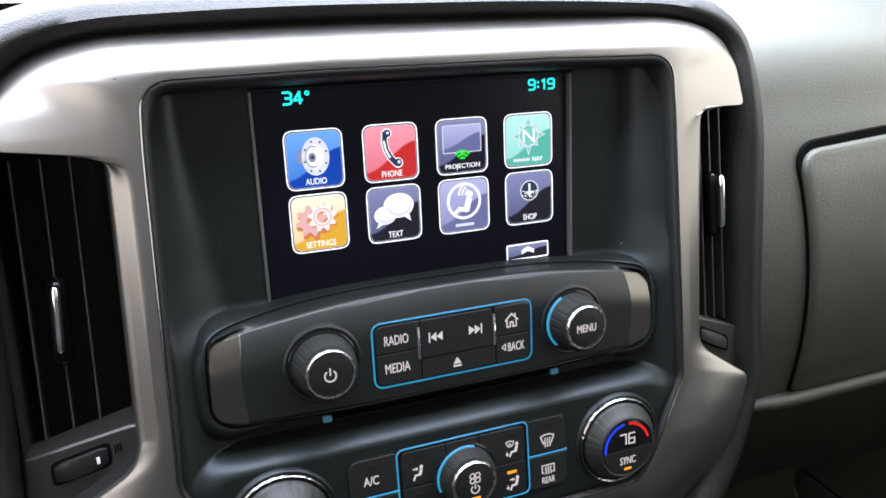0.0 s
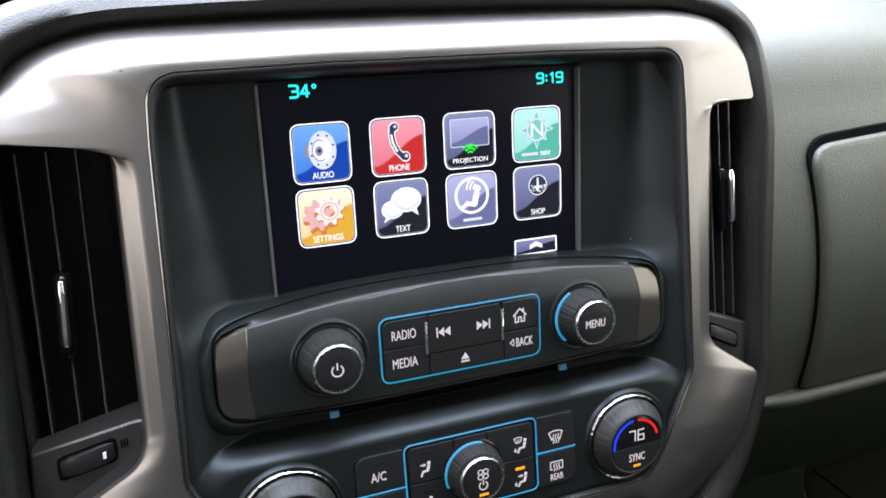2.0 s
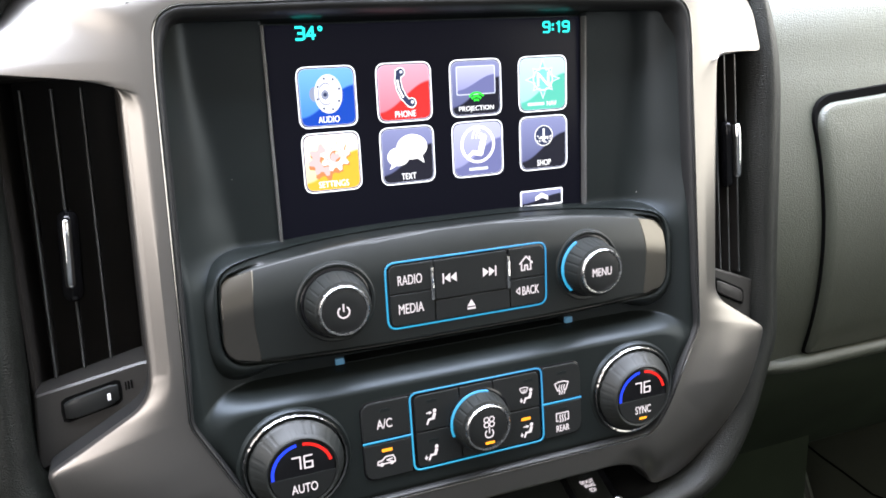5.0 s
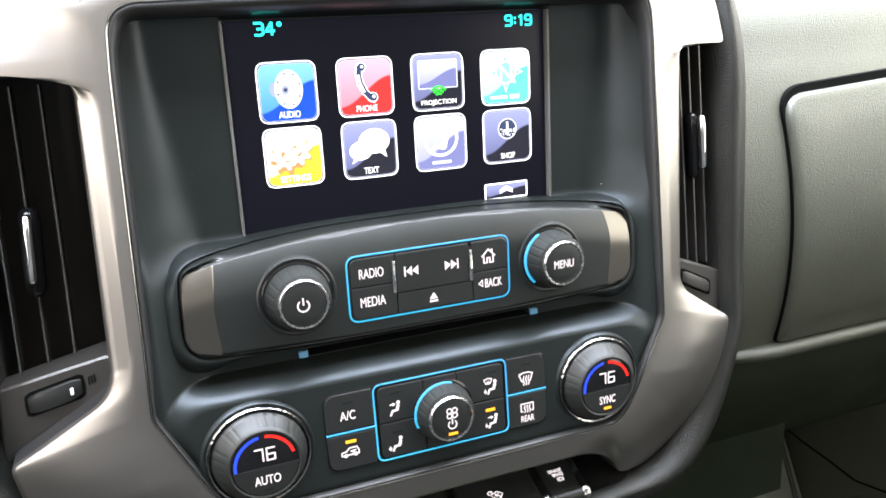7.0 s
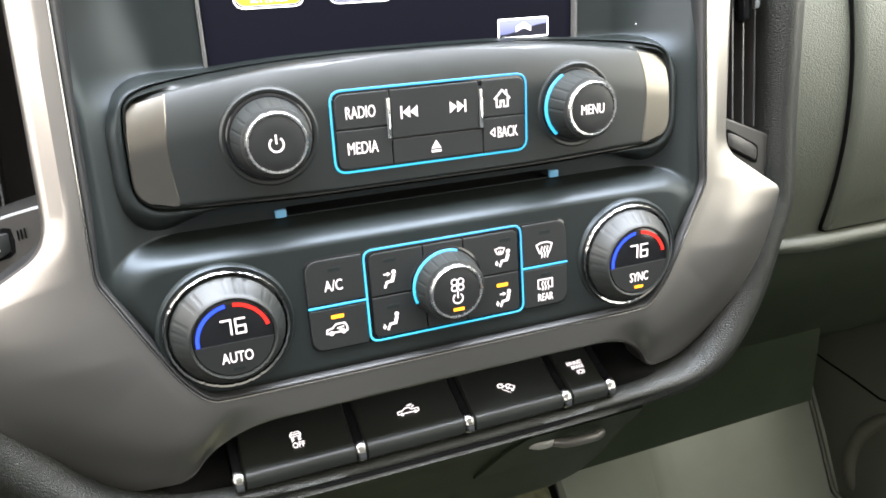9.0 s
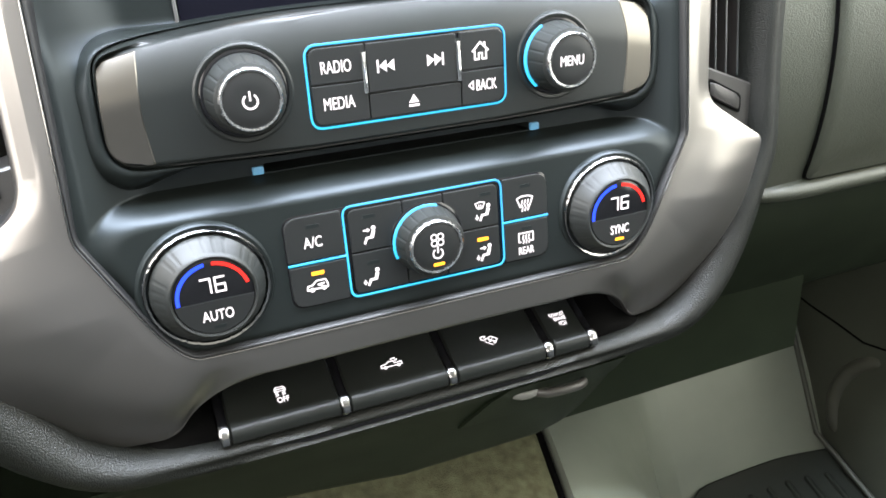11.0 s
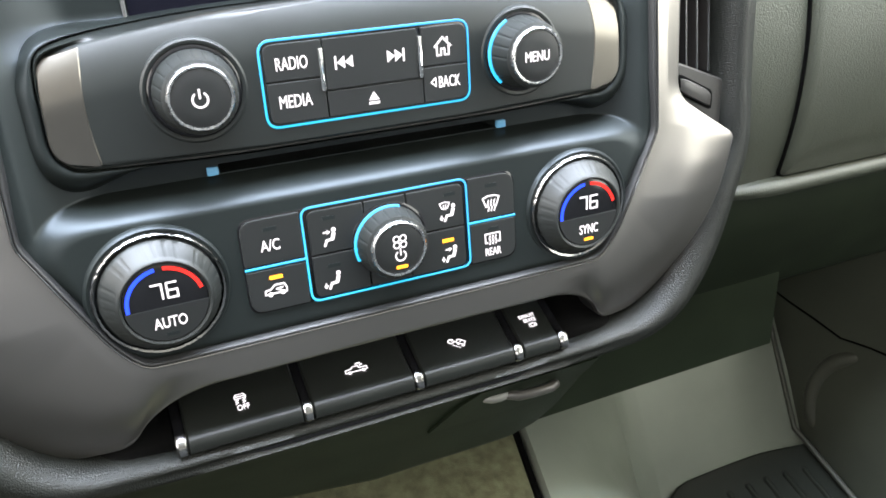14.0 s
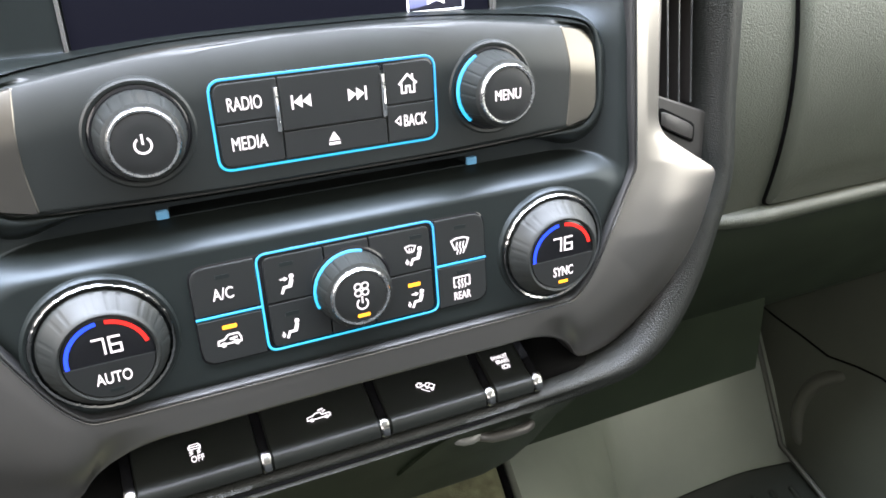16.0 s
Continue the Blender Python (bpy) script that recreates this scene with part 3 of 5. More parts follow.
PALE = glow("icon_pale_lit", (0.62, 0.66, 0.82), 1.0 * EMIT)
MID = glow("icon_grey_lit", (0.22, 0.25, 0.36), 1.0 * EMIT)
DEEP = glow("icon_dark_lit", (0.02, 0.03, 0.08), 1.0 * EMIT)
BRIGHT = glow("icon_white_lit", (0.95, 0.95, 1.0), 1.0 * EMIT)
ROSE = glow("icon_rose_lit", (0.70, 0.40, 0.42), 1.0 * EMIT)
PALE_ROSE = glow("icon_pale_rose_lit", (0.90, 0.76, 0.78), 1.0 * EMIT)
RUST = glow("icon_rust_lit", (0.55, 0.18, 0.07), 1.0 * EMIT)
GREEN = glow("icon_green_lit", (0.02, 0.75, 0.04), 1.0 * EMIT)
CYAN = glow("status_cyan_lit", (0.01, 0.78, 0.74), 1.2 * EMIT)
for ob, words, w in ((audio, "AUDIO", 10.8), (phone, "PHONE", 11.2), (project, "PROJECTION", 20.2), (settings, "SETTINGS", 15.6), (texting, "TEXT", 8.0), (shop, "SHOP", 8.6)):
    k = (audio, phone, project, navigate, settings, texting, assist, shop).index(ob)
    lettering("caption", words, COLS[k % 4], (ROW1, ROW2)[k // 4] - 11.0, -0.15, w, 3.2, CAPTION_LIT, ob)
lettering("caption", "NAV", COLS[3] + 5.4, ROW1 - 10.8, -0.15, 6.0, 2.6, CAPTION_LIT, navigate)
Sign(COLS[3] - 4.4, ROW1 - 10.8, -0.15).rect(-5.2, -0.8, 5.2, 0.8, 0.5).put("caption_bar", PALE, navigate)
Sign(COLS[2], ROW2 - 10.8, -0.15).rect(-5.6, -0.8, 5.6, 0.8, 0.5).put("caption_bar", PALE, assist)
# loudspeaker
Sign(COLS[0] - 6.3, ROW1 + 1.6, -0.2).disc(0, 0, 3.6, squash=0.75).put("driver_back", MID, audio)
Sign(COLS[0] + 0.6, ROW1 + 1.4, -0.25).disc(0, 0, 9.6, 36, 0.74).put("basket", PALE, audio)
Sign(COLS[0] + 0.4, ROW1 + 1.4, -0.4).disc(0, 0, 6.0, 28, 0.74).put("cone", BRIGHT, audio)
Sign(COLS[0] - 0.6, ROW1 + 1.4, -0.55).arc(0, 0, 5.2, 0.7, 60, 300, squash=0.74).disc(-0.6, -0.3, 2.5, 20, 0.8).put("cone_ring", MID, audio)
Sign(COLS[0] - 1.1, ROW1 + 1.2, -0.7).disc(0, 0, 1.0).put("dust_cap", DEEP, audio)
s = Sign(COLS[0] + 0.6, ROW1 + 1.4, -0.4)
for k in range(8):
    s.disc(7.9 * 0.74 * math.cos(k * math.pi / 4 + 0.3), 7.9 * math.sin(k * math.pi / 4 + 0.3), 0.55, 10)
s.put("screws", DEEP, audio)
# handset: a curved grip with an earpiece and a mouthpiece
grip = [(-3.3, 8.6), (-3.7, 4.4), (-3.0, 0.2), (-1.0, -4.0), (2.0, -7.4)]
s = Sign(COLS[1] + 0.4, ROW1 + 1.6, -0.2)
s.line(*grip, w=3.6).disc(-2.2, 8.4, 2.6).disc(3.2, -7.2, 2.7).put("handset_outline", BRIGHT, phone)
s = Sign(COLS[1] + 0.4, ROW1 + 1.6, -0.4)
s.line(*grip, w=2.6).disc(-2.1, 8.4, 2.0).disc(3.2, -7.1, 2.1).put("handset", DEEP, phone)
Sign(COLS[1] + 0.1, ROW1 + 1.6, -0.55).line(*grip[1:4], w=1.0).put("handset_shine", BRIGHT, phone)
Sign(COLS[1] + 0.4, ROW1 + 1.6, -0.55).disc(-1.8, 8.6, 0.8).disc(3.6, -6.8, 0.9).put("handset_ends", PALE, phone)
# display with waves
Sign(COLS[2], ROW1 + 4.0, -0.2).rect(-11.0, -7.2, 11.0, 7.2, 0.8).put("display", LILAC, project)
Sign(COLS[2], ROW1 + 4.0, -0.35).outline(-11.3, -7.5, 11.3, 7.5, 1.0, 0.45).put("display_frame", PALE, project)
s = Sign(COLS[2], ROW1 - 6.8, -0.4)
for r in (1.8, 3.6, 5.4):
    s.arc(0, -1.2, r, 1.1, 40, 140, 12)
s.put("waves", GREEN, project)
# compass rose
s = Sign(COLS[3], ROW1 + 2.4, -0.2)
star = []
for k in range(16):
    a, r = k * math.pi / 8, 11.0 if k % 4 == 0 else (8.8 if k % 2 == 0 else 5.6)
    star.append((r * math.cos(a), r * math.sin(a)))
s.poly(star).put("rose", PALE, navigate)
TEAL = glow("icon_teal_lit", (0.16, 0.52, 0.48), 1.0 * EMIT)
Sign(COLS[3], ROW1 + 2.4, -0.34).poly([(x * 0.86, z * 0.86) for x, z in star]).put("rose_field", TEAL, navigate)
Sign(COLS[3], ROW1 + 2.4, -0.46).arc(0, 0, 5.9, 0.8).put("rose_ring", PALE, navigate)
lettering("rose_letter", "N", COLS[3], ROW1 + 2.4, -0.6, 7.4, 7.4, BRIGHT, navigate)


def gear(s, x, z, r, teeth, hole):
    """A toothed wheel in two halves round its hole."""
    pts = [(r if k % 4 < 2 else r * 0.74, 2 * math.pi * (k + 0.5) / (teeth * 4)) for k in range(teeth * 4)]
    half = teeth * 2
    for side in (pts[:half + 1], pts[half:] + pts[:1]):
        s.poly([(x + q * math.cos(a), z + q * math.sin(a)) for q, a in side] + [(x + hole * math.cos(a), z + hole * math.sin(a)) for q, a in side[::-1]])
    return s


gear(Sign(COLS[0] - 2.2, ROW2 + 1.2, -0.2), -1.2, -1.6, 8.8, 8, 2.2).put("rear_gear", RUST, settings)
gear(Sign(COLS[0] - 2.8, ROW2 + 2.2, -0.3), -1.4, -0.8, 8.2, 8, 2.2).put("middle_gear", ROSE, settings)
gear(Sign(COLS[0] + 2.0, ROW2 + 2.2, -0.42), 0, 0, 7.9, 9, 3.0).put("gear_shadow", RUST, settings)
gear(Sign(COLS[0] + 1.6, ROW2 + 2.8, -0.54), 0, 0, 7.6, 9, 3.0).put("front_gear", PALE_ROSE, settings)
Sign(COLS[0] + 1.6, ROW2 + 2.8, -0.66).arc(0, 0, 4.4, 0.7).put("gear_face", ROSE, settings)
# speech bubbles
for dx, dz, r, wide_by, tail, depth in ((-5.2, -0.4, 4.9, 1.25, [(-3.5, -3), (-1, -4.4), (-5.2, -6.6)], 0.2), (2.4, 4.2, 6.6, 1.28, [(2, -5.6), (5.4, -4.2), (6.6, -9)], 0.5)):
    s = Sign(COLS[1] + dx, ROW2 + dz, -depth)
    s.disc(0, 0, r, 32, wide_by).poly(tail).put("speech_bubble", BRIGHT, texting)
    Sign(COLS[1] + dx + 0.3, ROW2 + dz - 0.6, -depth - 0.14).disc(0, 0, r * 0.8, 32, wide_by).put("bubble_shade", PALE, texting)
    Sign(COLS[1] + dx + 0.2, ROW2 + dz + 0.4, -depth - 0.28).disc(0, 0, r * 0.66, 32, wide_by * 1.02).put("bubble_shine", BRIGHT, texting)
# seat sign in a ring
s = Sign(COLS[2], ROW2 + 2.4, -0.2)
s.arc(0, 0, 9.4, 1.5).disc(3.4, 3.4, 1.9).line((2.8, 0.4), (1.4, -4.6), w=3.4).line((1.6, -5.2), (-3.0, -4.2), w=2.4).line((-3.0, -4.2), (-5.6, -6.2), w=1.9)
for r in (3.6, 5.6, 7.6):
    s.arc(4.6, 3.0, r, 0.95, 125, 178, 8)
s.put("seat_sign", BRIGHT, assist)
# download arrow
Sign(COLS[3], ROW2 + 4.0, -0.2).disc(0, 0, 5.4, 32).put("dark_disc", DEEP, shop)
s = Sign(COLS[3], ROW2 + 4.0, -0.34)
s.arc(0, 0, 5.5, 0.4).line((0, 3.6), (0, -1.0), w=1.1).poly([(-2.5, -0.4), (2.5, -0.4), (0, -3.0)])
rnd = random.Random(4)
for k in range(26):
    a, r = rnd.uniform(math.pi * 0.95, math.pi * 2.05), rnd.uniform(2.6, 4.9)
    s.rect(r * math.cos(a) - 0.25, r * math.sin(a) - 0.25, r * math.cos(a) + 0.25, r * math.sin(a) + 0.25)
s.put("arrow", BRIGHT, shop)
chevron = part("page_button", Sign(60.8, -91.8, -0.1).rect(-12.8, -4.0, 12.8, 4.0, 0.8).bm, SLATE, screen, "small page-up button with a chevron")
Sign(60.8, -91.8, -0.1, thick=0.2).outline(-13.4, -4.6, 13.4, 4.6, 1.0, 0.7).put("button_frame", FRAME_LIT, chevron)
Sign(60.8, -91.6, -0.2).poly([(-4, -1.9), (0, -0.2), (4, -1.9), (4, 0.5), (0, 2.5), (-4, 0.5)]).put("chevron", BRIGHT, chevron)
STROKES = {
    "3": [((0, 1), (0.75, 1), (1, 0.88), (1, 0.62), (0.85, 0.5), (0.3, 0.5)), ((0.85, 0.5), (1, 0.38), (1, 0.12), (0.75, 0), (0, 0))],
    "4": [((0.72, 0), (0.72, 1), (0, 0.3), (1, 0.3))],
    "9": [((1, 0.5), (0.2, 0.5), (0, 0.62), (0, 0.88), (0.2, 1), (0.8, 1), (1, 0.88), (1, 0.14), (0.8, 0), (0.05, 0))],
    "1": [((0.2, 0.82), (0.62, 1), (0.62, 0))],
    ":": [((0.5, 0.66), (0.5, 0.78)), ((0.5, 0.2), (0.5, 0.32))],
    "°": [],
}


def square_figures(name, words, x, z, wide, tall, stroke, material, parent, label):
    """Squared bold figures of a display, side by side from x on."""
    s = Sign(0, 0, -0.15)
    for ch in words:
        w = wide * (0.42 if ch in ":" else 0.8 if ch in "1°" else 1.0)
        for line in STROKES[ch]:
            s.line(*[(x + u * w, z + v * tall) for u, v in line], w=stroke)
        if ch == "°":
            s.arc(x + 0.4 * w, z + 0.86 * tall, 0.15 * tall, stroke * 0.7)
        x += w + wide * 0.34
    return s.put(name, material, parent, label)


square_figures("temperature_text", "34°", -71.6, -0.6, 4.0, 5.6, 1.15, CYAN, screen, "cyan outside temperature reading")
square_figures("clock_text", "9:19", 63.6, -1.3, 3.7, 5.2, 1.05, CYAN, screen, "cyan clock reading")

# ---- radio bar ----
radio = thing("radio_unit", "charcoal radio control bar with two knobs and lit buttons", "car radio")
BAR_Y = -32.5
gap_half = [(40, -8, -96.4, 30), (78, -10, -98.4, 30), (112, -20, -101.6, 14), (122.6, -27.5, -105.2, 6), (123.9, -28.4, -116, 5), (124.2, -28.8, -142, 7), (118, -29.8, -148.8, 7), (60, -30.5, -151.4, 20)]
crease_half = [(40, -28.6, -95.6, 30), (74, -28.6, -98.8, 30), (106, -28.4, -103.2, 14), (121.6, -28.6, -106.4, 6), (123.2, -29.6, -116.5, 5), (123.4, -30, -142, 7), (117.4, -31, -148.2, 7), (60, -32, -150.2, 20)]
gap_ring, crease_ring = (ring(mirrored(h), 6, 4) for h in (gap_half, crease_half))


def bar_y(x, z):
    """Face of the bar: upright below, rolled back towards its crest, bowed back at both ends."""
    crest = np.interp(abs(x), (40, 74, 106, 121.6), (-95.6, -98.8, -103.2, -106.4))
    return BAR_Y - 0.4 + 6.2 * max(0.0, 1 - (crest - z) / 20) ** 2 + 1.7 * max(0.0, (abs(x) - 80) / 42) ** 2


on_bar = lambda p, lift=0.0: Vector((p.x, bar_y(p.x, p.z) - lift, p.z))
bm = bmesh.new()
rim_of_bar = [on_bar(p) for p in inset(crease_ring, 1.1)]
loft(bm, [[p + Vector((0, 8, 0)) for p in gap_ring], gap_ring, between(gap_ring, crease_ring, 0.5, 0.8), [on_bar(p, -1.2) for p in crease_ring], [on_bar(p, -0.35) for p in inset(crease_ring, 0.4)], rim_of_bar])
scan_fill(bm, rim_of_bar, on_bar, 36, 84)
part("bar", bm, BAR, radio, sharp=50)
# the fascia rises round the bar in a soft collar
wide = lambda q: lambda p: -(0.5 + q * (0.8 + 11.0 * smooth(84, 124, abs(p.x)) * (0.3 + 0.7 * smooth(-104, -120, p.z))))
bm = bmesh.new()
loft(bm, [[p + Vector((0, dy, 0)) for p in inset(gap_ring, wide(q))] for q, dy in ((0.0, 6), (0.0, -0.3), (0.05, -0.9), (0.14, -1.2), (0.28, -0.7), (0.45, 0.6), (0.6, 2.2), (0.75, 4.2), (0.9, 6.6), (1.0, 9.0), (1.03, 24))])
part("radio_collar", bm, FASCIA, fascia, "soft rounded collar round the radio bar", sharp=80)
for s in (-1, 1):
    cap = [(s * 107.0, -28.0, -104.3, 1.0), (s * 116.4, -27.0, -106.2, 6), (s * 122.6, -28.3, -107.6, 4.5), (s * 124.0, -29.3, -141.4, 5), (s * 117.4, -30.0, -147.4, 4), (s * 107.4, -30.5, -148.0, 1.5), (s * 109.6, -30.5, -127, 14)]
    r = ring(cap, 5, 2)
    bm = bmesh.new()
    curl = lambda p: on_bar(p, 0.35)
    loft(bm, [[p + Vector((0, 8, 0)) for p in map(curl, r)], [curl(p) + Vector((0, 0.4, 0)) for p in r], [curl(p) for p in inset(r, 0.5)]])
    lo = [curl(p) for p in inset(r, 0.5)]
    scan_fill(bm, lo, lambda p: curl(p) - Vector((0, 0.03, 0)))
    part("end_cap", bm, SATIN_METAL, radio, "bronze-silver end cap")

part("button_bed", plate(bmesh.new(), box_corners(-45.2, -143.6, 45.2, -108.4, 5.5), -25, BAR_Y - 0.25, 0.4), GLOSS, radio)
bm = bmesh.new()
tube(bm, flat_ring(box_corners(-44.6, -143.0, 44.6, -109.0, 5.2), BAR_Y - 0.5, 6), 0.5, 8, True, 0.8)
part("light_line", bm, BLUE_LIT, radio, "cyan lit line round the buttons")


def press_key(parent, corners, y, label, lift=1.2, lean=None, material=None):
    return part("button", plate(bmesh.new(), corners, y + 2, y - lift, 0.3, 4, lean), material or BUTTON, parent, label, sharp=14)


KY = BAR_Y - 1.6
b_radio = press_key(radio, [(-43.2, -110.4, 4), (-19.8, -110.4, 0.4), (-19.8, -124.8, 0.4), (-43.2, -124.8, 0.4)], BAR_Y - 0.4, "radio button")
b_media = press_key(radio, [(-43.2, -125.4, 0.4), (-19.8, -125.4, 0.4), (-19.8, -141.6, 0.4), (-43.2, -141.6, 4)], BAR_Y - 0.4, "media button")
b_seek = press_key(radio, box_corners(-19.2, -130.6, 20.8, -110.4, 0.5), BAR_Y - 0.7, "wide seek button")
b_eject = press_key(radio, box_corners(-19.2, -141.6, 22.4, -131.2, 0.4), BAR_Y - 0.4, "eject button")
b_home = press_key(radio, [(22.9, -110.4, 0.4), (43.2, -110.4, 4), (43.2, -126.4, 0.4), (22.9, -126.4, 0.4)], BAR_Y - 0.4, "home button")
b_back = press_key(radio, [(22.9, -127.0, 0.4), (43.2, -127.0, 0.4), (43.2, -141.6, 4), (22.9, -141.6, 0.4)], BAR_Y - 0.4, "back button")
for x in (-20.6, 21.8):
    part("divider", plate(bmesh.new(), box_corners(x - 0.9, -130.6, x + 0.9, -113.6, 0.4), BAR_Y, BAR_Y - 2.6, 0.4), CHROME, radio, "small chrome divider")
lettering("legend", "RADIO", -32.4, -118.2, KY, 12.7, 5.0, WHITE_LIT, b_radio)
lettering("legend", "MEDIA", -32.4, -133.0, KY, 13.2, 5.0, WHITE_LIT, b_media)
lettering("legend", "BACK", 34.7, -133.6, KY, 9.8, 4.8, WHITE_LIT, b_back)
Sign(27.4, -133.4, KY).line((0.9, 1.8), (-1.2, 0), (0.9, -1.8), (0.9, 1.8), w=0.5).put("legend", WHITE_LIT, b_back)
Sign(-10.9, -120.2, KY - 0.3, 0.95).rect(-4.4, -2.8, -3.6, 2.8).poly([(-3.4, 0), (0, 2.6), (0, -2.6)]).poly([(0.1, 0), (3.6, 2.6), (3.6, -2.6)]).put("legend", WHITE_LIT, b_seek)
Sign(10.7, -120.2, KY - 0.3, 0.95).rect(3.6, -2.8, 4.4, 2.8).poly([(-3.6, 2.6), (-0.1, 0), (-3.6, -2.6)]).poly([(0, 2.6), (3.4, 0), (0, -2.6)]).put("legend", WHITE_LIT, b_seek)
Sign(0.3, -136.8, KY).poly([(-2.3, -0.3), (2.3, -0.3), (0, 3.2)]).rect(-2.3, -2.0, 2.3, -1.0).put("legend", WHITE_LIT, b_eject)
Sign(32.3, -118.8, KY, 0.9).line((-4.1, -0.1), (0, 4.0), (4.1, -0.1), w=0.9).line((-3.0, 0), (-3.0, -4.0), (-0.9, -4.0), (-0.9, -1.2), (0.9, -1.2), (0.9, -4.0), (3.0, -4.0), (3.0, 0), w=0.8).line((2.3, 3.8), (2.3, 2.2), w=0.9).put("legend", WHITE_LIT, b_home)


def ribs(count, depth, lo, hi):
    def wave(a, y):
        if not lo < y < hi:
            return 1.0
        p = (a * count / (2 * math.pi)) % 1.0
        return 1.0 - depth * (1 if p < 0.12 else 0)
    return wave


def round_knob(parent, name, cx, cz, base, tip, r_base, r_tip, r_face, label, count=20):
    ob = part(name, lathe(bmesh.new(), [(r_base + 1.2, base + 6), (r_base + 1.2, base - 0.4), (r_base + 0.3, base - 1.0), (r_base - 0.4, base - 1.0), (r_base - 0.4, base + 2)], cx, cz, 72), GLOSS, parent, label)
    part("grip", lathe(bmesh.new(), [(r_base - 0.6, base + 2), (r_base - 0.5, base - 2.5), (r_base - 0.8, base - 3.4), (r_tip + 0.9, tip + 4.0), (r_tip + 0.3, tip + 1.8), (r_face + 0.8, tip + 0.8)], cx, cz, 160, ribs(count, 0.018, tip + 1.5, base - 2.0)), KNOB, ob, "ribbed dark grip")
    part("chrome_ring", lathe(bmesh.new(), [(r_face + 1.5, tip + 1.6), (r_face + 1.4, tip + 0.2), (r_face + 0.8, tip - 0.5), (r_face + 0.0, tip - 0.4), (r_face - 0.2, tip + 1.2)], cx, cz, 72), RUBBED_CHROME, ob, "thin chrome ring")
    part("face", lathe(bmesh.new(), [(r_face, tip + 2), (r_face, tip + 0.1), (r_face - 0.6, tip - 0.15), (r_face * 0.5, tip - 0.2), (0.4, tip - 0.2)], cx, cz, 64), BUTTON, ob)
    return ob


volume = round_knob(radio, "volume_knob", -70, -124.5, BAR_Y, -48.0, 16.4, 13.4, 10.9, "ribbed dark volume knob with a chrome ring")
menu = round_knob(radio, "menu_knob", 70, -125.5, BAR_Y, -48.0, 16.2, 13.4, 10.9, "ribbed dark menu knob with a chrome ring")
Sign(-70.4, -124.7, -48.25, 0.95).arc(0, -0.3, 2.9, 0.75, 125, 415, 24).line((0, 0.2), (0, 3.6), w=0.75).put("symbol", WHITE_LIT, volume)
lettering("legend", "MENU", 69.8, -125.6, -48.2, 11.6, 4.3, WHITE_LIT, menu)
for cx, cz, r, a0, a1, ob in ((70, -125.5, 15.9, 118, 232, menu),):
    bm = bmesh.new()
    tube(bm, [Vector((cx + r * math.cos(radians(a)), BAR_Y - 2.0, cz + r * math.sin(radians(a)))) for a in range(a0, a1, 5)], 0.9, 8, False)
    part("light_arc", bm, BLUE_LIT, ob, "cyan lit arc behind the knob")
for cx, cz, r in ((-70, -124.5, 18.6), (70, -125.5, 18.2)):
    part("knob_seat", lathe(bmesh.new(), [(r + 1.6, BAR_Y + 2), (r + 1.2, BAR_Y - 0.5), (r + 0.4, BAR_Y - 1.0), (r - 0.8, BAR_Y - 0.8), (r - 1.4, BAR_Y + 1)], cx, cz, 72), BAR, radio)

# ---- climate controls ----
climate = thing("climate_unit", "charcoal climate control panel with three knobs and lit buttons", "climate control")


def lean(x, z):
    return 0.05 * (z + 180)


CY = -36.5
part("button_bed", plate(bmesh.new(), box_corners(-64, -219.4, 63, -177.2, 6), -30, CY - 0.2, 0.5, 6, lean), GLOSS, climate)
CLIMATE_KEYS = [
    ("air conditioning button", [(-63.2, -178.0, 6), (-38.2, -178.0, 0.5), (-38.2, -197.6, 0.4), (-63.2, -197.6, 0.4)]),
    ("recirculation button", [(-63.2, -200.0, 0.4), (-38.2, -200.0, 0.4), (-38.2, -218.4, 0.5), (-63.2, -218.4, 6)]),
    ("windshield defrost button", [(39.2, -178.0, 0.5), (62.2, -178.0, 6), (62.2, -197.8, 0.4), (39.2, -197.8, 0.4)]),
    ("rear defrost button", [(39.2, -199.8, 0.4), (62.2, -199.8, 0.4), (62.2, -218.4, 6), (39.2, -218.4, 0.5)]),
    ("face air button", [(-35.0, -179.0, 3), (-10.5, -179.0, 0.4), (-10.5, -198.3, 0.4), (-35.0, -198.3, 0.4)]),
    ("floor air button", [(-35.0, -199.0, 0.4), (-10.5, -199.0, 0.4), (-10.5, -217.6, 0.4), (-35.0, -217.6, 3)]),
    ("defrost and floor air button", [(9.5, -179.0, 0.4), (36.2, -179.0, 3), (36.2, -198.3, 0.4), (9.5, -198.3, 0.4)]),
    ("face and floor air button", [(9.5, -199.0, 0.4), (36.2, -199.0, 0.4), (36.2, -217.6, 3), (9.5, -217.6, 0.4)]),
    ("blank upper key", [(-9.9, -179.0, 0.4), (8.9, -179.0, 0.4), (8.9, -198.3, 0.4), (-9.9, -198.3, 0.4)]),
    ("blank lower key", [(-9.9, -199.0, 0.4), (8.9, -199.0, 0.4), (8.9, -217.6, 0.4), (-9.9, -217.6, 0.4)]),
]
climate_keys = [press_key(climate, c, CY - 0.3, n, 1.0, lean) for n, c in CLIMATE_KEYS]
bm = bmesh.new()
tube(bm, [p + Vector((0, lean(0, p.z), 0)) for p in flat_ring(box_corners(-37.3, -219.0, 38.5, -177.2, 4.2), CY - 0.8, 6)], 0.5, 8, True, 0.8)
part("light_line", bm, BLUE_LIT, climate, "cyan lit line round the middle buttons")
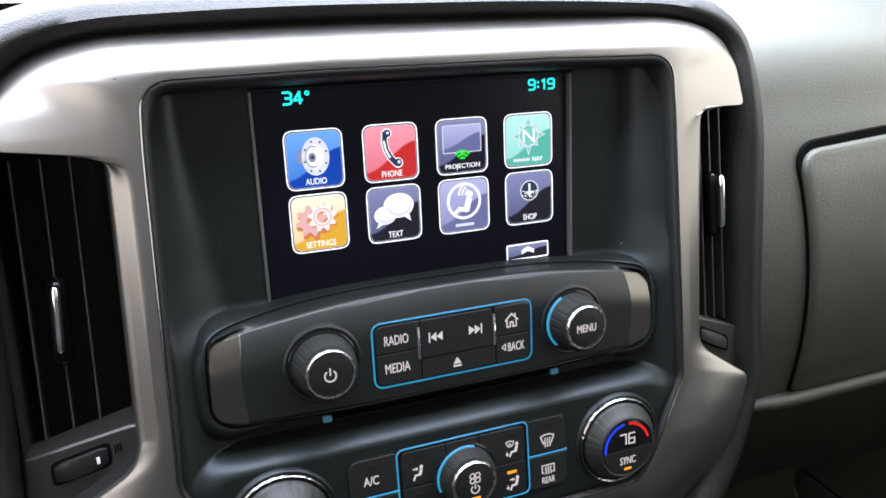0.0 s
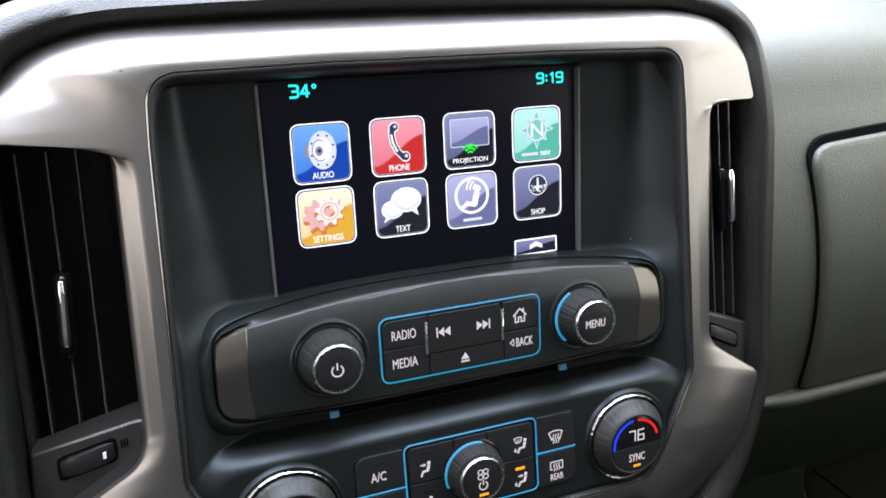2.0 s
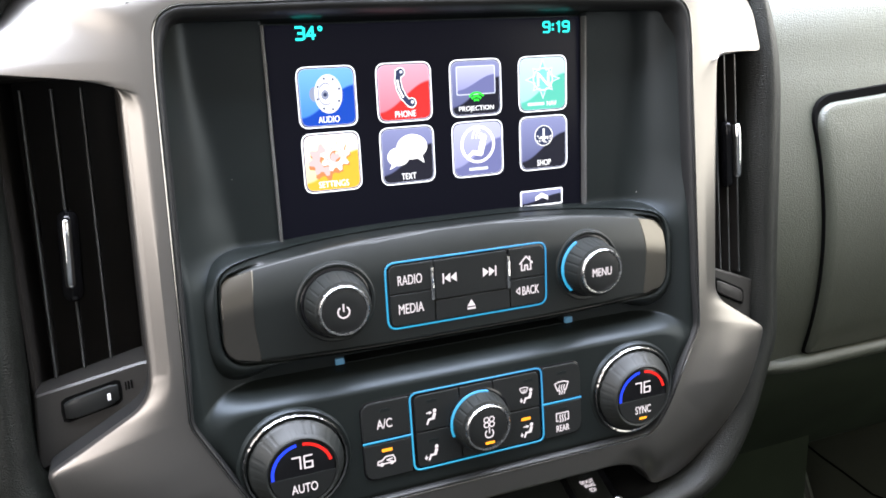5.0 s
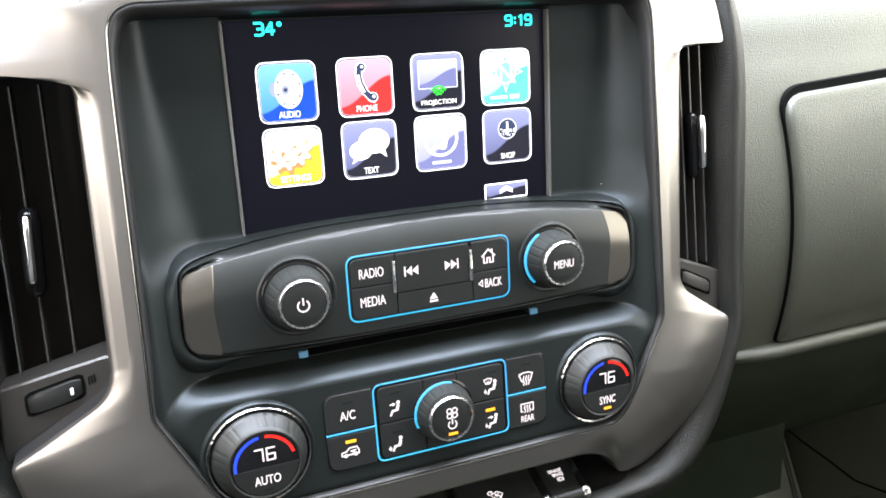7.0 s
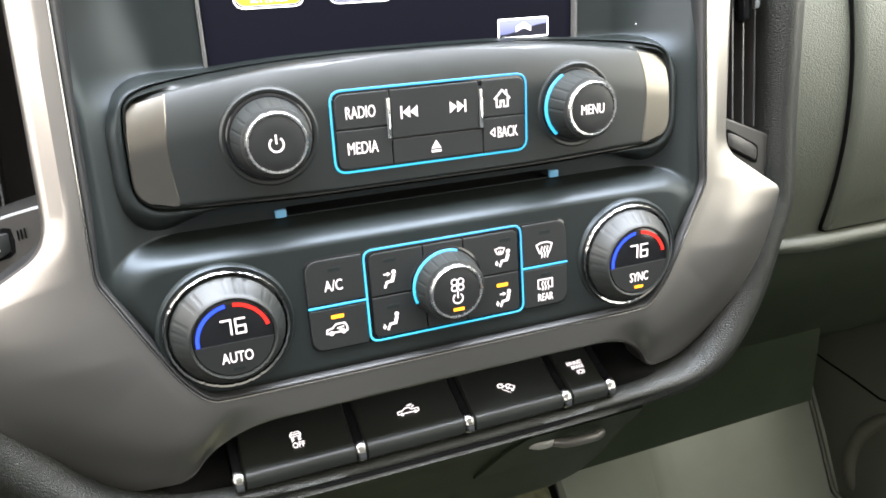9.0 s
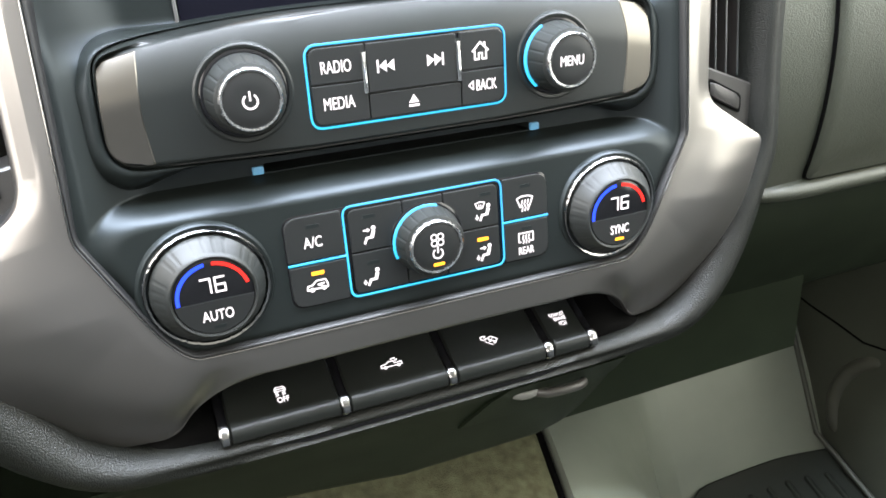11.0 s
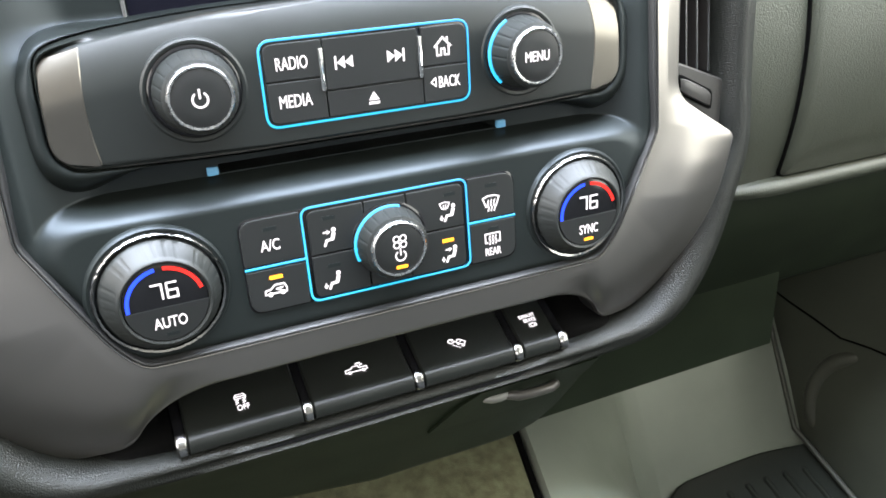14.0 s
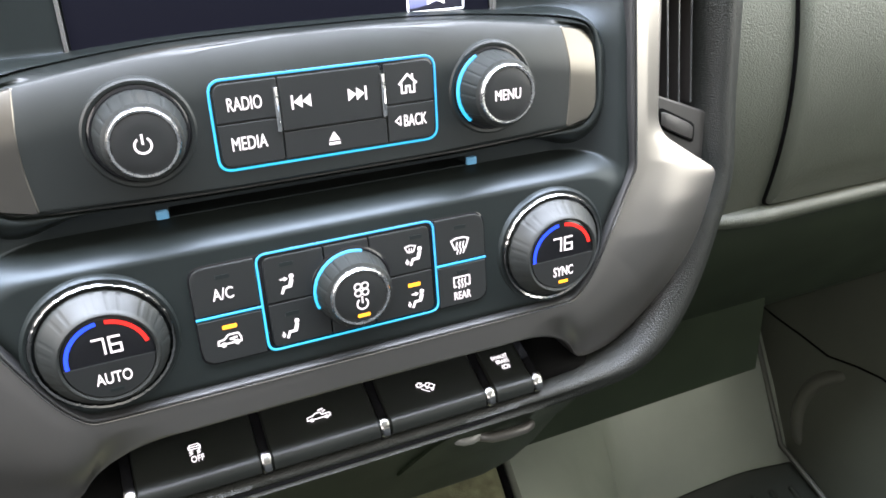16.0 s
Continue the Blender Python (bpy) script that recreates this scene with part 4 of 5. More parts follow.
for x0, x1 in ((-63.4, -37.4), (38.6, 62.6)):
    bm = bmesh.new()
    tube(bm, [Vector((x, CY - 0.9 + lean(0, -198.8), -198.8)) for x in (x0, (x0 + x1) / 2, x1)], 0.58, 8, False, 0.8)
    part("light_line", bm, BLUE_LIT, climate, "cyan lit line between two buttons")


def cy(z):
    return CY - 1.35 + lean(0, z)


def lamp_bar(x, z, ob, lit=False):
    Sign(x, z, cy(z), fall=0.05).rect(-2.8, -0.8, 2.8, 0.8, 0.4).put("indicator", AMBER_LIT if lit else FASCIA, ob, "amber lit indicator" if lit else "unlit indicator")


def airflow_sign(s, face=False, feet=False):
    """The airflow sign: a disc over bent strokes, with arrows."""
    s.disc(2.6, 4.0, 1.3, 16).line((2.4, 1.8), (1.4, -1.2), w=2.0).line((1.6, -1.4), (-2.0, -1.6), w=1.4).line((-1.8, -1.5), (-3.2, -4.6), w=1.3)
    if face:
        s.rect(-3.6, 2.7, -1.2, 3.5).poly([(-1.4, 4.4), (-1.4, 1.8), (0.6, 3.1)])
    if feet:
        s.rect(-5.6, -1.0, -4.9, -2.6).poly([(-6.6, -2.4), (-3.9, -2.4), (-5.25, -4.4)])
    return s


lettering("legend", "A/C", -51.7, -189.6, cy(-189.6) + 0.05, 8.0, 4.8, WHITE_LIT, climate_keys[0], 0.05)
lamp_bar(-51, -182.6, climate_keys[0])
lamp_bar(-51.3, -203.8, climate_keys[1], True)
s = Sign(-52.0, -209.6, cy(-209.6), 0.86, fall=0.05)
s.line((-5.4, -1.6), (-5.2, 0.4), (-2.6, 0.8), (-0.4, 2.8), (4.2, 2.8), (5.2, 0.6), (5.2, -1.4), (-5.4, -1.6), w=0.75).disc(-3.0, -1.8, 1.2, 14).disc(3.2, -1.6, 1.2, 14).line((3.4, 1.0), (0.2, 0.6), (2.4, -0.4), w=0.7)
s.put("symbol", WHITE_LIT, climate_keys[1])
lamp_bar(50.6, -182.4, climate_keys[2])
s = Sign(50.3, -190.6, cy(-190.6), 0.9, fall=0.05)
s.line((-4.6, 2.6), (-2.8, -2.0), w=0.7).line((4.6, 2.6), (2.8, -2.0), w=0.7).line((-4.6, 2.6), (-2, 3.6), (2, 3.6), (4.6, 2.6), w=0.7).line((-2.8, -2), (-1.6, -1.7), w=0.6).line((2.8, -2), (1.6, -1.7), w=0.6)
for x in (-1.6, 0.1, 1.8):
    s.line((x - 0.2, -4.4), (x + 0.4, -2.6), (x - 0.4, -0.8), (x + 0.3, 1.4), w=0.6)
s.put("symbol", WHITE_LIT, climate_keys[2])
lamp_bar(50.6, -203.2, climate_keys[3])
s = Sign(50.2, -207.8, cy(-207.8), 0.9, fall=0.05)
s.line((-3.0, -2.2), (-4.2, -2.2), (-4.2, 2.6), (4.2, 2.6), (4.2, -2.2), (3.0, -2.2), w=0.65)
for x in (-1.6, 0.1, 1.8):
    s.line((x - 0.2, -3.2), (x + 0.4, -1.6), (x - 0.4, -0.2), (x + 0.2, 1.4), w=0.6)
s.put("symbol", WHITE_LIT, climate_keys[3])
lettering("legend", "REAR", 50.2, -214.2, cy(-214.2) + 0.05, 8.0, 3.6, WHITE_LIT, climate_keys[3], 0.05)
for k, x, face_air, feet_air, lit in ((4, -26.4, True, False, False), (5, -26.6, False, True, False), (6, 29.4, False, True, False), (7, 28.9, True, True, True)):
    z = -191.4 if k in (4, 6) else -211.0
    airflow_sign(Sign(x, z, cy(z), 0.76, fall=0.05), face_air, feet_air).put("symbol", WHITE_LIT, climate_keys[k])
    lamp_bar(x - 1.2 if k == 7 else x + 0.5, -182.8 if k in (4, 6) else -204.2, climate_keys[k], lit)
s = Sign(27.2, -188.0, cy(-188.0), 0.52, fall=0.05)
s.line((-4.6, 2.6), (-2.6, -2.0), (2.6, -2.0), (4.6, 2.6), (0, 3.6), (-4.6, 2.6), w=0.9).line((-1, -3), (-1, 1), w=0.7).line((1, -3), (1, 1), w=0.7).put("symbol", WHITE_LIT, climate_keys[6])

fan = round_knob(climate, "fan_knob", 0.2, -198.4, CY + lean(0, -198.4) - 0.5, -50.5, 16.4, 13.8, 11.2, "ribbed dark fan knob with a chrome ring", 18)
s = Sign(0.5, -195.0, -50.75, 1.0)
for x, z in ((-1.5, 1.4), (1.5, 1.4), (-1.5, -1.4), (1.5, -1.4)):
    s.arc(x, z, 1.35, 0.55, 0, 360, 14)
s.arc(0, -6.4, 2.3, 0.6, 125, 415, 20).line((0, -6.0), (0, -3.2), w=0.6)
s.put("symbol", WHITE_LIT, fan)
Sign(0.7, -206.6, -50.75).rect(-2.6, -0.7, 2.6, 0.7, 0.35).put("indicator", AMBER_LIT, fan, "amber lit indicator")
bm = bmesh.new()
tube(bm, [Vector((0.2 + 16.0 * math.cos(radians(a)), CY - 3.4, -198.4 + 16.0 * math.sin(radians(a)))) for a in range(72, 205, 5)], 0.85, 8, False)
part("light_arc", bm, BLUE_LIT, fan, "cyan lit arc behind the knob")


def digits(parent, words, x, z, y, w, h, material):
    """Seven-bar digits."""
    bars = {"7": "abc", "6": "acdefg"}
    for k, ch in enumerate(words):
        cx = x + (k - 0.5) * w * 1.3
        seg = {"a": ((-0.5, 0.5), (0.5, 0.5)), "b": ((0.5, 0.5), (0.5, 0)), "c": ((0.5, 0), (0.5, -0.5)), "d": ((-0.5, -0.5), (0.5, -0.5)), "e": ((-0.5, 0), (-0.5, -0.5)), "f": ((-0.5, 0.5), (-0.5, 0)), "g": ((-0.5, 0), (0.5, 0))}
        for b in bars[ch]:
            (ax, az), (bx, bz) = seg[b]
            Sign(cx, z, y).line((ax * w * 0.86, az * h), (bx * w * 0.86, bz * h), w=0.75).put("digit_bar", material, parent)


def temperature_knob(cx, cz, words, ww, lit, label, tilt):
    base, tip = -38.0, -48.0
    turned = lambda profile, n=96, wave=None: lathe(bmesh.new(), profile, cx, cz, n, wave, tilt, tip)
    ob = part("temperature_knob", turned([(28.2, base + 4), (27.9, base + 0.2), (27.0, base - 0.8), (25.8, base - 0.6), (25.0, base + 1.5)]), FASCIA, climate, label)
    part("chrome_ring", turned([(26.0, base + 1), (25.8, base - 1.5), (25.2, base - 2.2), (24.4, base - 1.9), (24.1, base + 1)], 192, ribs(56, 0.012, base - 5, base + 5)), DIM_CHROME, ob, "dull ticked chrome ring at the foot")
    part("grip", turned([(23.3, base + 2), (23.1, base - 2.6), (22.0, base - 3.8), (18.9, tip + 1.9), (18.3, tip + 0.7), (17.4, tip), (16.5, tip + 0.4), (16.2, tip + 2)], 192, ribs(32, 0.012, tip + 1.6, base - 2.0)), KNOB, ob, "ribbed grey grip")
    part("face", turned([(16.3, tip + 2.2), (16.3, tip + 1.0), (16.0, tip + 0.8), (8, tip + 0.8), (0.4, tip + 0.8)], 64), GLOSS, ob, "gloss black display")
    s = Sign(cx, cz, tip + 0.75, thick=0.5)
    s.poly([(15.9 * math.cos(radians(a)), -1.6 + min(0, 15.9 * math.sin(radians(a)) + 1.6)) for a in range(186, 356, 6)])
    lower = s.put("press_button", BUTTON, ob, "press button in the lower half")
    f = tip + 0.7
    Sign(cx, cz, f).arc(0, 0, 14.4, 1.5, 98, 186, 24).put("cold_arc", DEEP_BLUE_LIT, ob, "blue lit arc")
    Sign(cx, cz, f).arc(0, 0, 14.4, 1.5, 14, 86, 24).put("warm_arc", RED_LIT, ob, "red lit arc")
    digits(ob, "76", cx + 0.2, cz + 5.0, f, 4.4, 6.2, WHITE_LIT)
    lettering("legend", words, cx + 0.2, cz - 8.0, tip + 0.25, ww, 4.6, WHITE_LIT, lower)
    Sign(cx + 0.3, cz - 13.2, tip + 0.25).rect(-2.4, -0.7, 2.4, 0.7, 0.35).put("indicator", AMBER_LIT if lit else FASCIA, lower, "amber lit indicator" if lit else "unlit indicator")
    return ob


temperature_knob(-96.0, -201.0, "AUTO", 12.6, False, "driver temperature knob with lit display and auto button", (-0.14, 0.08))
temperature_knob(97.0, -202.0, "SYNC", 10.2, True, "passenger temperature knob with lit display and sync button", (-0.02, 0.08))

# ---- switch bank under the trim ----
XS = (-101.5, -44.3, 11.6, 67.0, 93.6)


def cap_surface(u):
    """Top of a switch: u runs from the front edge back under the trim."""
    return -31.0 + 58.0 * u, -274.5 + 31.0 * u


def switch(x0, x1, label):
    ob = thing("toggle_switch", label, "switch", "switches under the centre stack")
    prof = [(-24.0, -284.0), (-30.5, -283.4), (-32.6, -281.5), (-33.2, -278.0), (-32.4, -275.6), (-30.6, -274.3), (-28.6, -273.4), (-26.4, -272.9), (-18, -268.4), (-6, -261.9), (12, -252.2), (26, -244), (26, -252)]
    bm = bmesh.new()
    grid_rows = [[(x, y + (1.2 if e else 0), z - (0.9 if e else 0)) for y, z in prof] for x, e in ((x0, 1), (x0 + 0.8, 0), ((x0 + x1) / 2, 0), (x1 - 0.8, 0), (x1, 1))]
    sheet(bm, grid_rows)
    bm.faces.new([v for v in bm.verts if abs(v.co.x - x0 * MM) < 1e-7]), bm.faces.new([v for v in bm.verts if abs(v.co.x - x1 * MM) < 1e-7])
    part("cap", bm, CAP, ob)
    return ob


def marks(x, scale=1.0, flat=0.47):
    y, z = cap_surface(0.19)
    return Sign(x, z, y - 0.25, scale, fall=58.0 / 31.0, flat=flat)


traction = switch(-99.0, -46.6, "black traction-off toggle switch under the silver trim")
cargo = switch(-42.0, 9.2, "black cargo lamp toggle switch under the silver trim")
hill = switch(14.0, 64.6, "black hill descent toggle switch under the silver trim")
exhaust = switch(69.4, 91.2, "narrow black exhaust brake toggle switch")
s = marks(-72.5, 1.0, 0.27)
s.line((-1.7, 5.4), (1.7, 5.4), (2.5, 3.4), (2.5, 1.5), (-2.5, 1.5), (-2.5, 3.4), (-1.7, 5.4), w=0.43).line((-2.5, 3.4), (2.5, 3.4), w=0.58).rect(-2.4, 0.8, -1.4, 1.6).rect(1.4, 0.8, 2.4, 1.6)
for x in (-1.7, 1.5):
    s.line((x + 0.7, 0.2), (x - 0.6, -0.8), (x + 0.6, -1.9), (x - 0.7, -3.0), w=0.47)
s.put("symbol", WHITE_LIT, traction)
y, z = cap_surface(0.19)
lettering("legend", "OFF", -72.0, z - 1.85, y - 0.2 - 1.85 * 58 / 31, 5.6, 1.35, WHITE_LIT, traction, 58.0 / 31.0)
s = marks(-16.7, 1.05)
s.line((-5.2, -1.2), (-5.0, 0.2), (-2.4, 0.5), (-1.2, 1.5), (1.2, 1.5), (1.6, 0.3), (5.2, 0.3), (5.2, -1.2), (-5.2, -1.2), w=0.36).disc(-3.2, -1.4, 0.8, 12).disc(3.4, -1.4, 0.8, 12).line((2.2, 1.4), (3.4, 2.0), w=0.43).line((0.4, 2.6), (2.6, 2.9), w=0.50).put("symbol", WHITE_LIT, cargo)
s = marks(37.0, 1.0, 0.34)
s.arc(-2.6, 1.4, 1.6, 0.55, 30, 320, 16).line((-2.4, 1.4), (-1.2, 2.6), w=0.36).poly([(-1.6, 0.2), (-0.2, 0.4), (-1.2, 1.4)])
s.line((-0.2, -0.2), (0.8, 1.6), (2.2, 1.4), (4.6, -1.4), (3.2, -3.6), (-0.2, -0.2), w=0.43).line((1.6, -0.6), (3.0, 0.6), w=0.36).disc(0.6, -1.8, 0.8, 12).disc(2.6, -4.0, 0.8, 12).line((-2.6, -1.6), (1.0, -5.4), w=0.36).put("symbol", WHITE_LIT, hill)
lettering("legend", "EXHAUST", 79.6, z + 2.0, y - 0.2 + 2.0 * 58 / 31, 9.0, 1.0, WHITE_LIT, exhaust, 58.0 / 31.0)
lettering("legend", "BRAKE", 80.2, z + 0.7, y - 0.2 + 0.7 * 58 / 31, 7.0, 1.0, WHITE_LIT, exhaust, 58.0 / 31.0)
marks(80.6, 1.0).arc(0, -1.9, 1.1, 0.4, 0, 360, 16).arc(0, -1.9, 2.0, 0.35, 140, 220, 6).arc(0, -1.9, 2.0, 0.35, -40, 40, 6).put("symbol", WHITE_LIT, exhaust)
bank = thing("switch_bank", "black housing with chrome spacers between the toggle switches", "switch housing")
for x in XS:
    bm = bmesh.new()
    prof = [(-27.0, -286), (-30.5, -284.5), (-31.5, -281), (-30.8, -277), (-28, -274.8), (-18, -270.0), (26, -246.5), (26, -256)]
    sheet(bm, [[(xx, y, z) for y, z in prof] for xx in (x - 2.1, x - 0.7, x + 0.7, x + 2.1)])
    part("spacer", bm, GLOSS, bank, "gloss black rib between switches")
    bm = bmesh.new()
    prof = [(-26.5, -283.6), (-31.6, -283.2), (-33.6, -281.0), (-33.4, -277.6), (-31.6, -275.2), (-28.6, -273.4)]
    sheet(bm, [[(xx, y + (0.8 if e else 0), z) for y, z in prof] for xx, e in ((x - 2.3, 1), (x - 1.5, 0), (x + 1.5, 0), (x + 2.3, 1))])
    part("chrome_tip", bm, TIP, bank, "chrome tip of a rib")
for x0, x1, low in ((-137, -104.2, 1), (96.2, 133, 1)):
    bm = bmesh.new()
    out = []
    for k in range(9):
        u = k / 8 if x0 > 0 else 1 - k / 8
        drop = 6.0 * max(0.0, (u - 0.55) / 0.45) ** 2
        out.append([(x0 + (x1 - x0) * k / 8, y + 4.0, z - 3.0 - drop) for y, z in ((-22, -286), (-27, -283), (-28.5, -278), (-26.5, -274.6), (-18, -269.2), (-6, -262.4), (12, -252.8), (26, -245))])
    sheet(bm, out)
    part("end_filler", bm, GAP, bank, "black filler at the end of the switch row", sharp=60)
bm = bmesh.new()
grid_rows = []
for u in range(0, 21):
    x = -137 + 264 * u / 20
    grid_rows.append([(x, -30, -293), (x, -29, -287), (x, 0, -276), (x, 30, -258), (x, 30, -236)])
sheet(bm, grid_rows)
part("housing", bm, GLOSS, bank)

# ---- soft pad round the trim, dash body ----
PAD_IN = [
    (70, 4, 36.5, 40), (190, 6, 32, 66), (195, -10, -20, 30), (196, -12, -80, 10), (199, -14, -150, 10),
    (200, -16, -190, 12), (176, -22, -245, 30), (152, -28, -277, 22), (112, -30, -282.5, 12), (60, -28.5, -285.5, 10),
]
PAD_MID = [
    (72, -10, 45, 40), (198, -8, 40, 68), (205, -22, -18, 30), (206, -23, -80, 10), (208, -24, -150, 10),
    (211, -26, -194, 12), (188, -32, -253, 30), (158, -36, -285, 24), (112, -33, -289, 14), (60, -28.5, -292.5, 20),
]
PAD_OUT = [
    (76, 10, 56, 40), (206, 10, 52, 72), (228, 0, -16, 30), (232, 0, -80, 10), (233, 0, -150, 10),
    (234, -2, -200, 12), (206, -10, -266, 30), (166, -22, -294, 26), (112, -26, -296, 12), (60, -25, -297, 10),
]


def wider(half):
    """The driver's side reaches further out beside its vent."""
    return [(x + (11 if 1 < k < 6 else 0), y, z, r) for k, (x, y, z, r) in enumerate(half)]


pin, pmid, pout = (ring(mirrored(h, wider(h)), 14, 4) for h in (PAD_IN, PAD_MID, PAD_OUT))
bm = bmesh.new()
loft(bm, [[p + Vector((0, 14, 0)) for p in pin], pin, between(pin, pmid, 0.25, 2.2), between(pin, pmid, 0.5, 3), between(pin, pmid, 0.75, 2.2), pmid, between(pmid, pout, 0.25, 2.9), between(pmid, pout, 0.5, 4), between(pmid, pout, 0.75, 2.9), pout, [p + Vector((0, 40, 0)) for p in pout]])
solid("dash_pad", bm, PAD, "black grained soft pad rolled round the silver trim", "dash pad", "structure", sharp=80)

# dash body: a profile swept across the car


def dash_y(z):
    """Swell of the passenger dash face: its upper half looks up, its foot tucks under."""
    return 7.0 + (0.0018 if z > -110 else 0.0017) * (z + 110) ** 2


UP = [(dash_y(z), z) for z in range(-249, -32, 12)] + [(19.6, -28), (21.5, -16), (25, -4), (31, 9), (42, 22), (74, 42), (160, 76), (320, 138), (520, 205), (960, 330)]


def sweep(bm, x0, x1, profile, n=2, thick=None):
    return sheet(bm, [[(x0 + (x1 - x0) * k / n, y, z) for y, z in profile] for k in range(n + 1)], thick)


bm = bmesh.new()
sweep(bm, 226, 840, UP, 2)
sweep(bm, -840, -226, UP, 2)
sweep(bm, -226, 226, [(14, 50), (42, 50), (80, 56), (160, 82), (320, 138), (520, 205), (960, 330)], 2)
solid("dashboard", bm, DASH, "dark grained vinyl dashboard with a rolled upper edge", "dashboard", "structure", sharp=70)
bm = bmesh.new()
LEDGE = [(42, -242.5), (32, -243.7), (28.6, -246.5), (28.6, -251), (32, -255), (46, -257.5)]
sheet(bm, [[(x, min(y + d, 42 + 0.2 * d), z + 0.15 * d * (-1 if z > -249.5 else 1)) for y, z in LEDGE] for x, d in ((236, 14), (262, 8), (276, 3.6), (290, 1.0), (305, 0), (560, 0), (840, 0))])
solid("dash_ledge", bm, DASH, "dark rounded ledge under the glovebox", "dash ledge", "structure", sharp=70)
bm = bmesh.new()
sweep(bm, 190, 840, [(46, -243), (40, -255.5), (59, -298), (100, -364), (106, -370), (150, -366), (280, -345)], 2)
solid("lower_dash", bm, KNEE_TRIM, "near-black lower dash below the glovebox ledge", "lower dash", "structure", sharp=70)
glove = thing("upper_glovebox", "closed dark grained glovebox door on the passenger dash", "glovebox")
bm = bmesh.new()
lean_in = lambda z: dash_y(z) - 0.8
r = [Vector((p.x, lean_in(p.z), p.z)) for p in ring([(270.5, 0, -54, 20), (840, 0, -18, 3), (840, 0, -244.5, 3), (302, 0, -242.5, 6)], 8, 16)]
loft(bm, [[p + Vector((0, 6, 0)) for p in r], [p + Vector((0, -2.0, 0)) for p in r], [p + Vector((0, -4.2, 0)) for p in inset(r, 1.0)], [p + Vector((0, -5.4, 0)) for p in inset(r, 2.6)], [p + Vector((0, -6.0, 0)) for p in inset(r, 6.0)]] + closing(inset(r, 6.0), lambda p: Vector((max(380, min(760, p.x)), 0, -139)), lambda p: lean_in(p.z) - 6.2, (0.12, 0.25, 0.4, 0.55, 0.7, 0.85, 0.985)), False, True)
part("door", bm, DASH, glove)
# No recess here: a flat black band stands for the gap's shade.
wide_gap = lambda p: -1.0 - 4.5 * smooth(-75, -50, p.z)
part("door_gap", loft(bmesh.new(), [[p + Vector((0, 3, 0)) for p in inset(r, lambda p: wide_gap(p) - 0.4)], [p + Vector((0, -1.4, 0)) for p in inset(r, wide_gap)], [p + Vector((0, -1.4, 0)) for p in inset(r, 1.0)]]), GAP, glove, "flat black band drawn as the shaded gap round the door")

grille = thing("defroster_grille", "black slotted defroster grille set in the dash top", "defroster grille")
on_top = lambda x, y, d: (x, y, 42 + (y - 74) * 34 / 86 + d)
part("grille_frame", sheet(bmesh.new(), [[on_top(x, y, d) for y, d in ((120, 0.2), (122, 1.6), (160, 1.6), (162, 0.2))] for x in (432, 434, 600, 740, 742)]), GAP, grille)
for k in range(5):
    y = 126 + 7.5 * k
    part("slat", sheet(bmesh.new(), [[on_top(x, y + e, d) for e, d in ((0, 1.4), (0.6, 3.0), (2.4, 3.0), (3.0, 1.4))] for x in (438, 590, 736)]), DARK, grille)


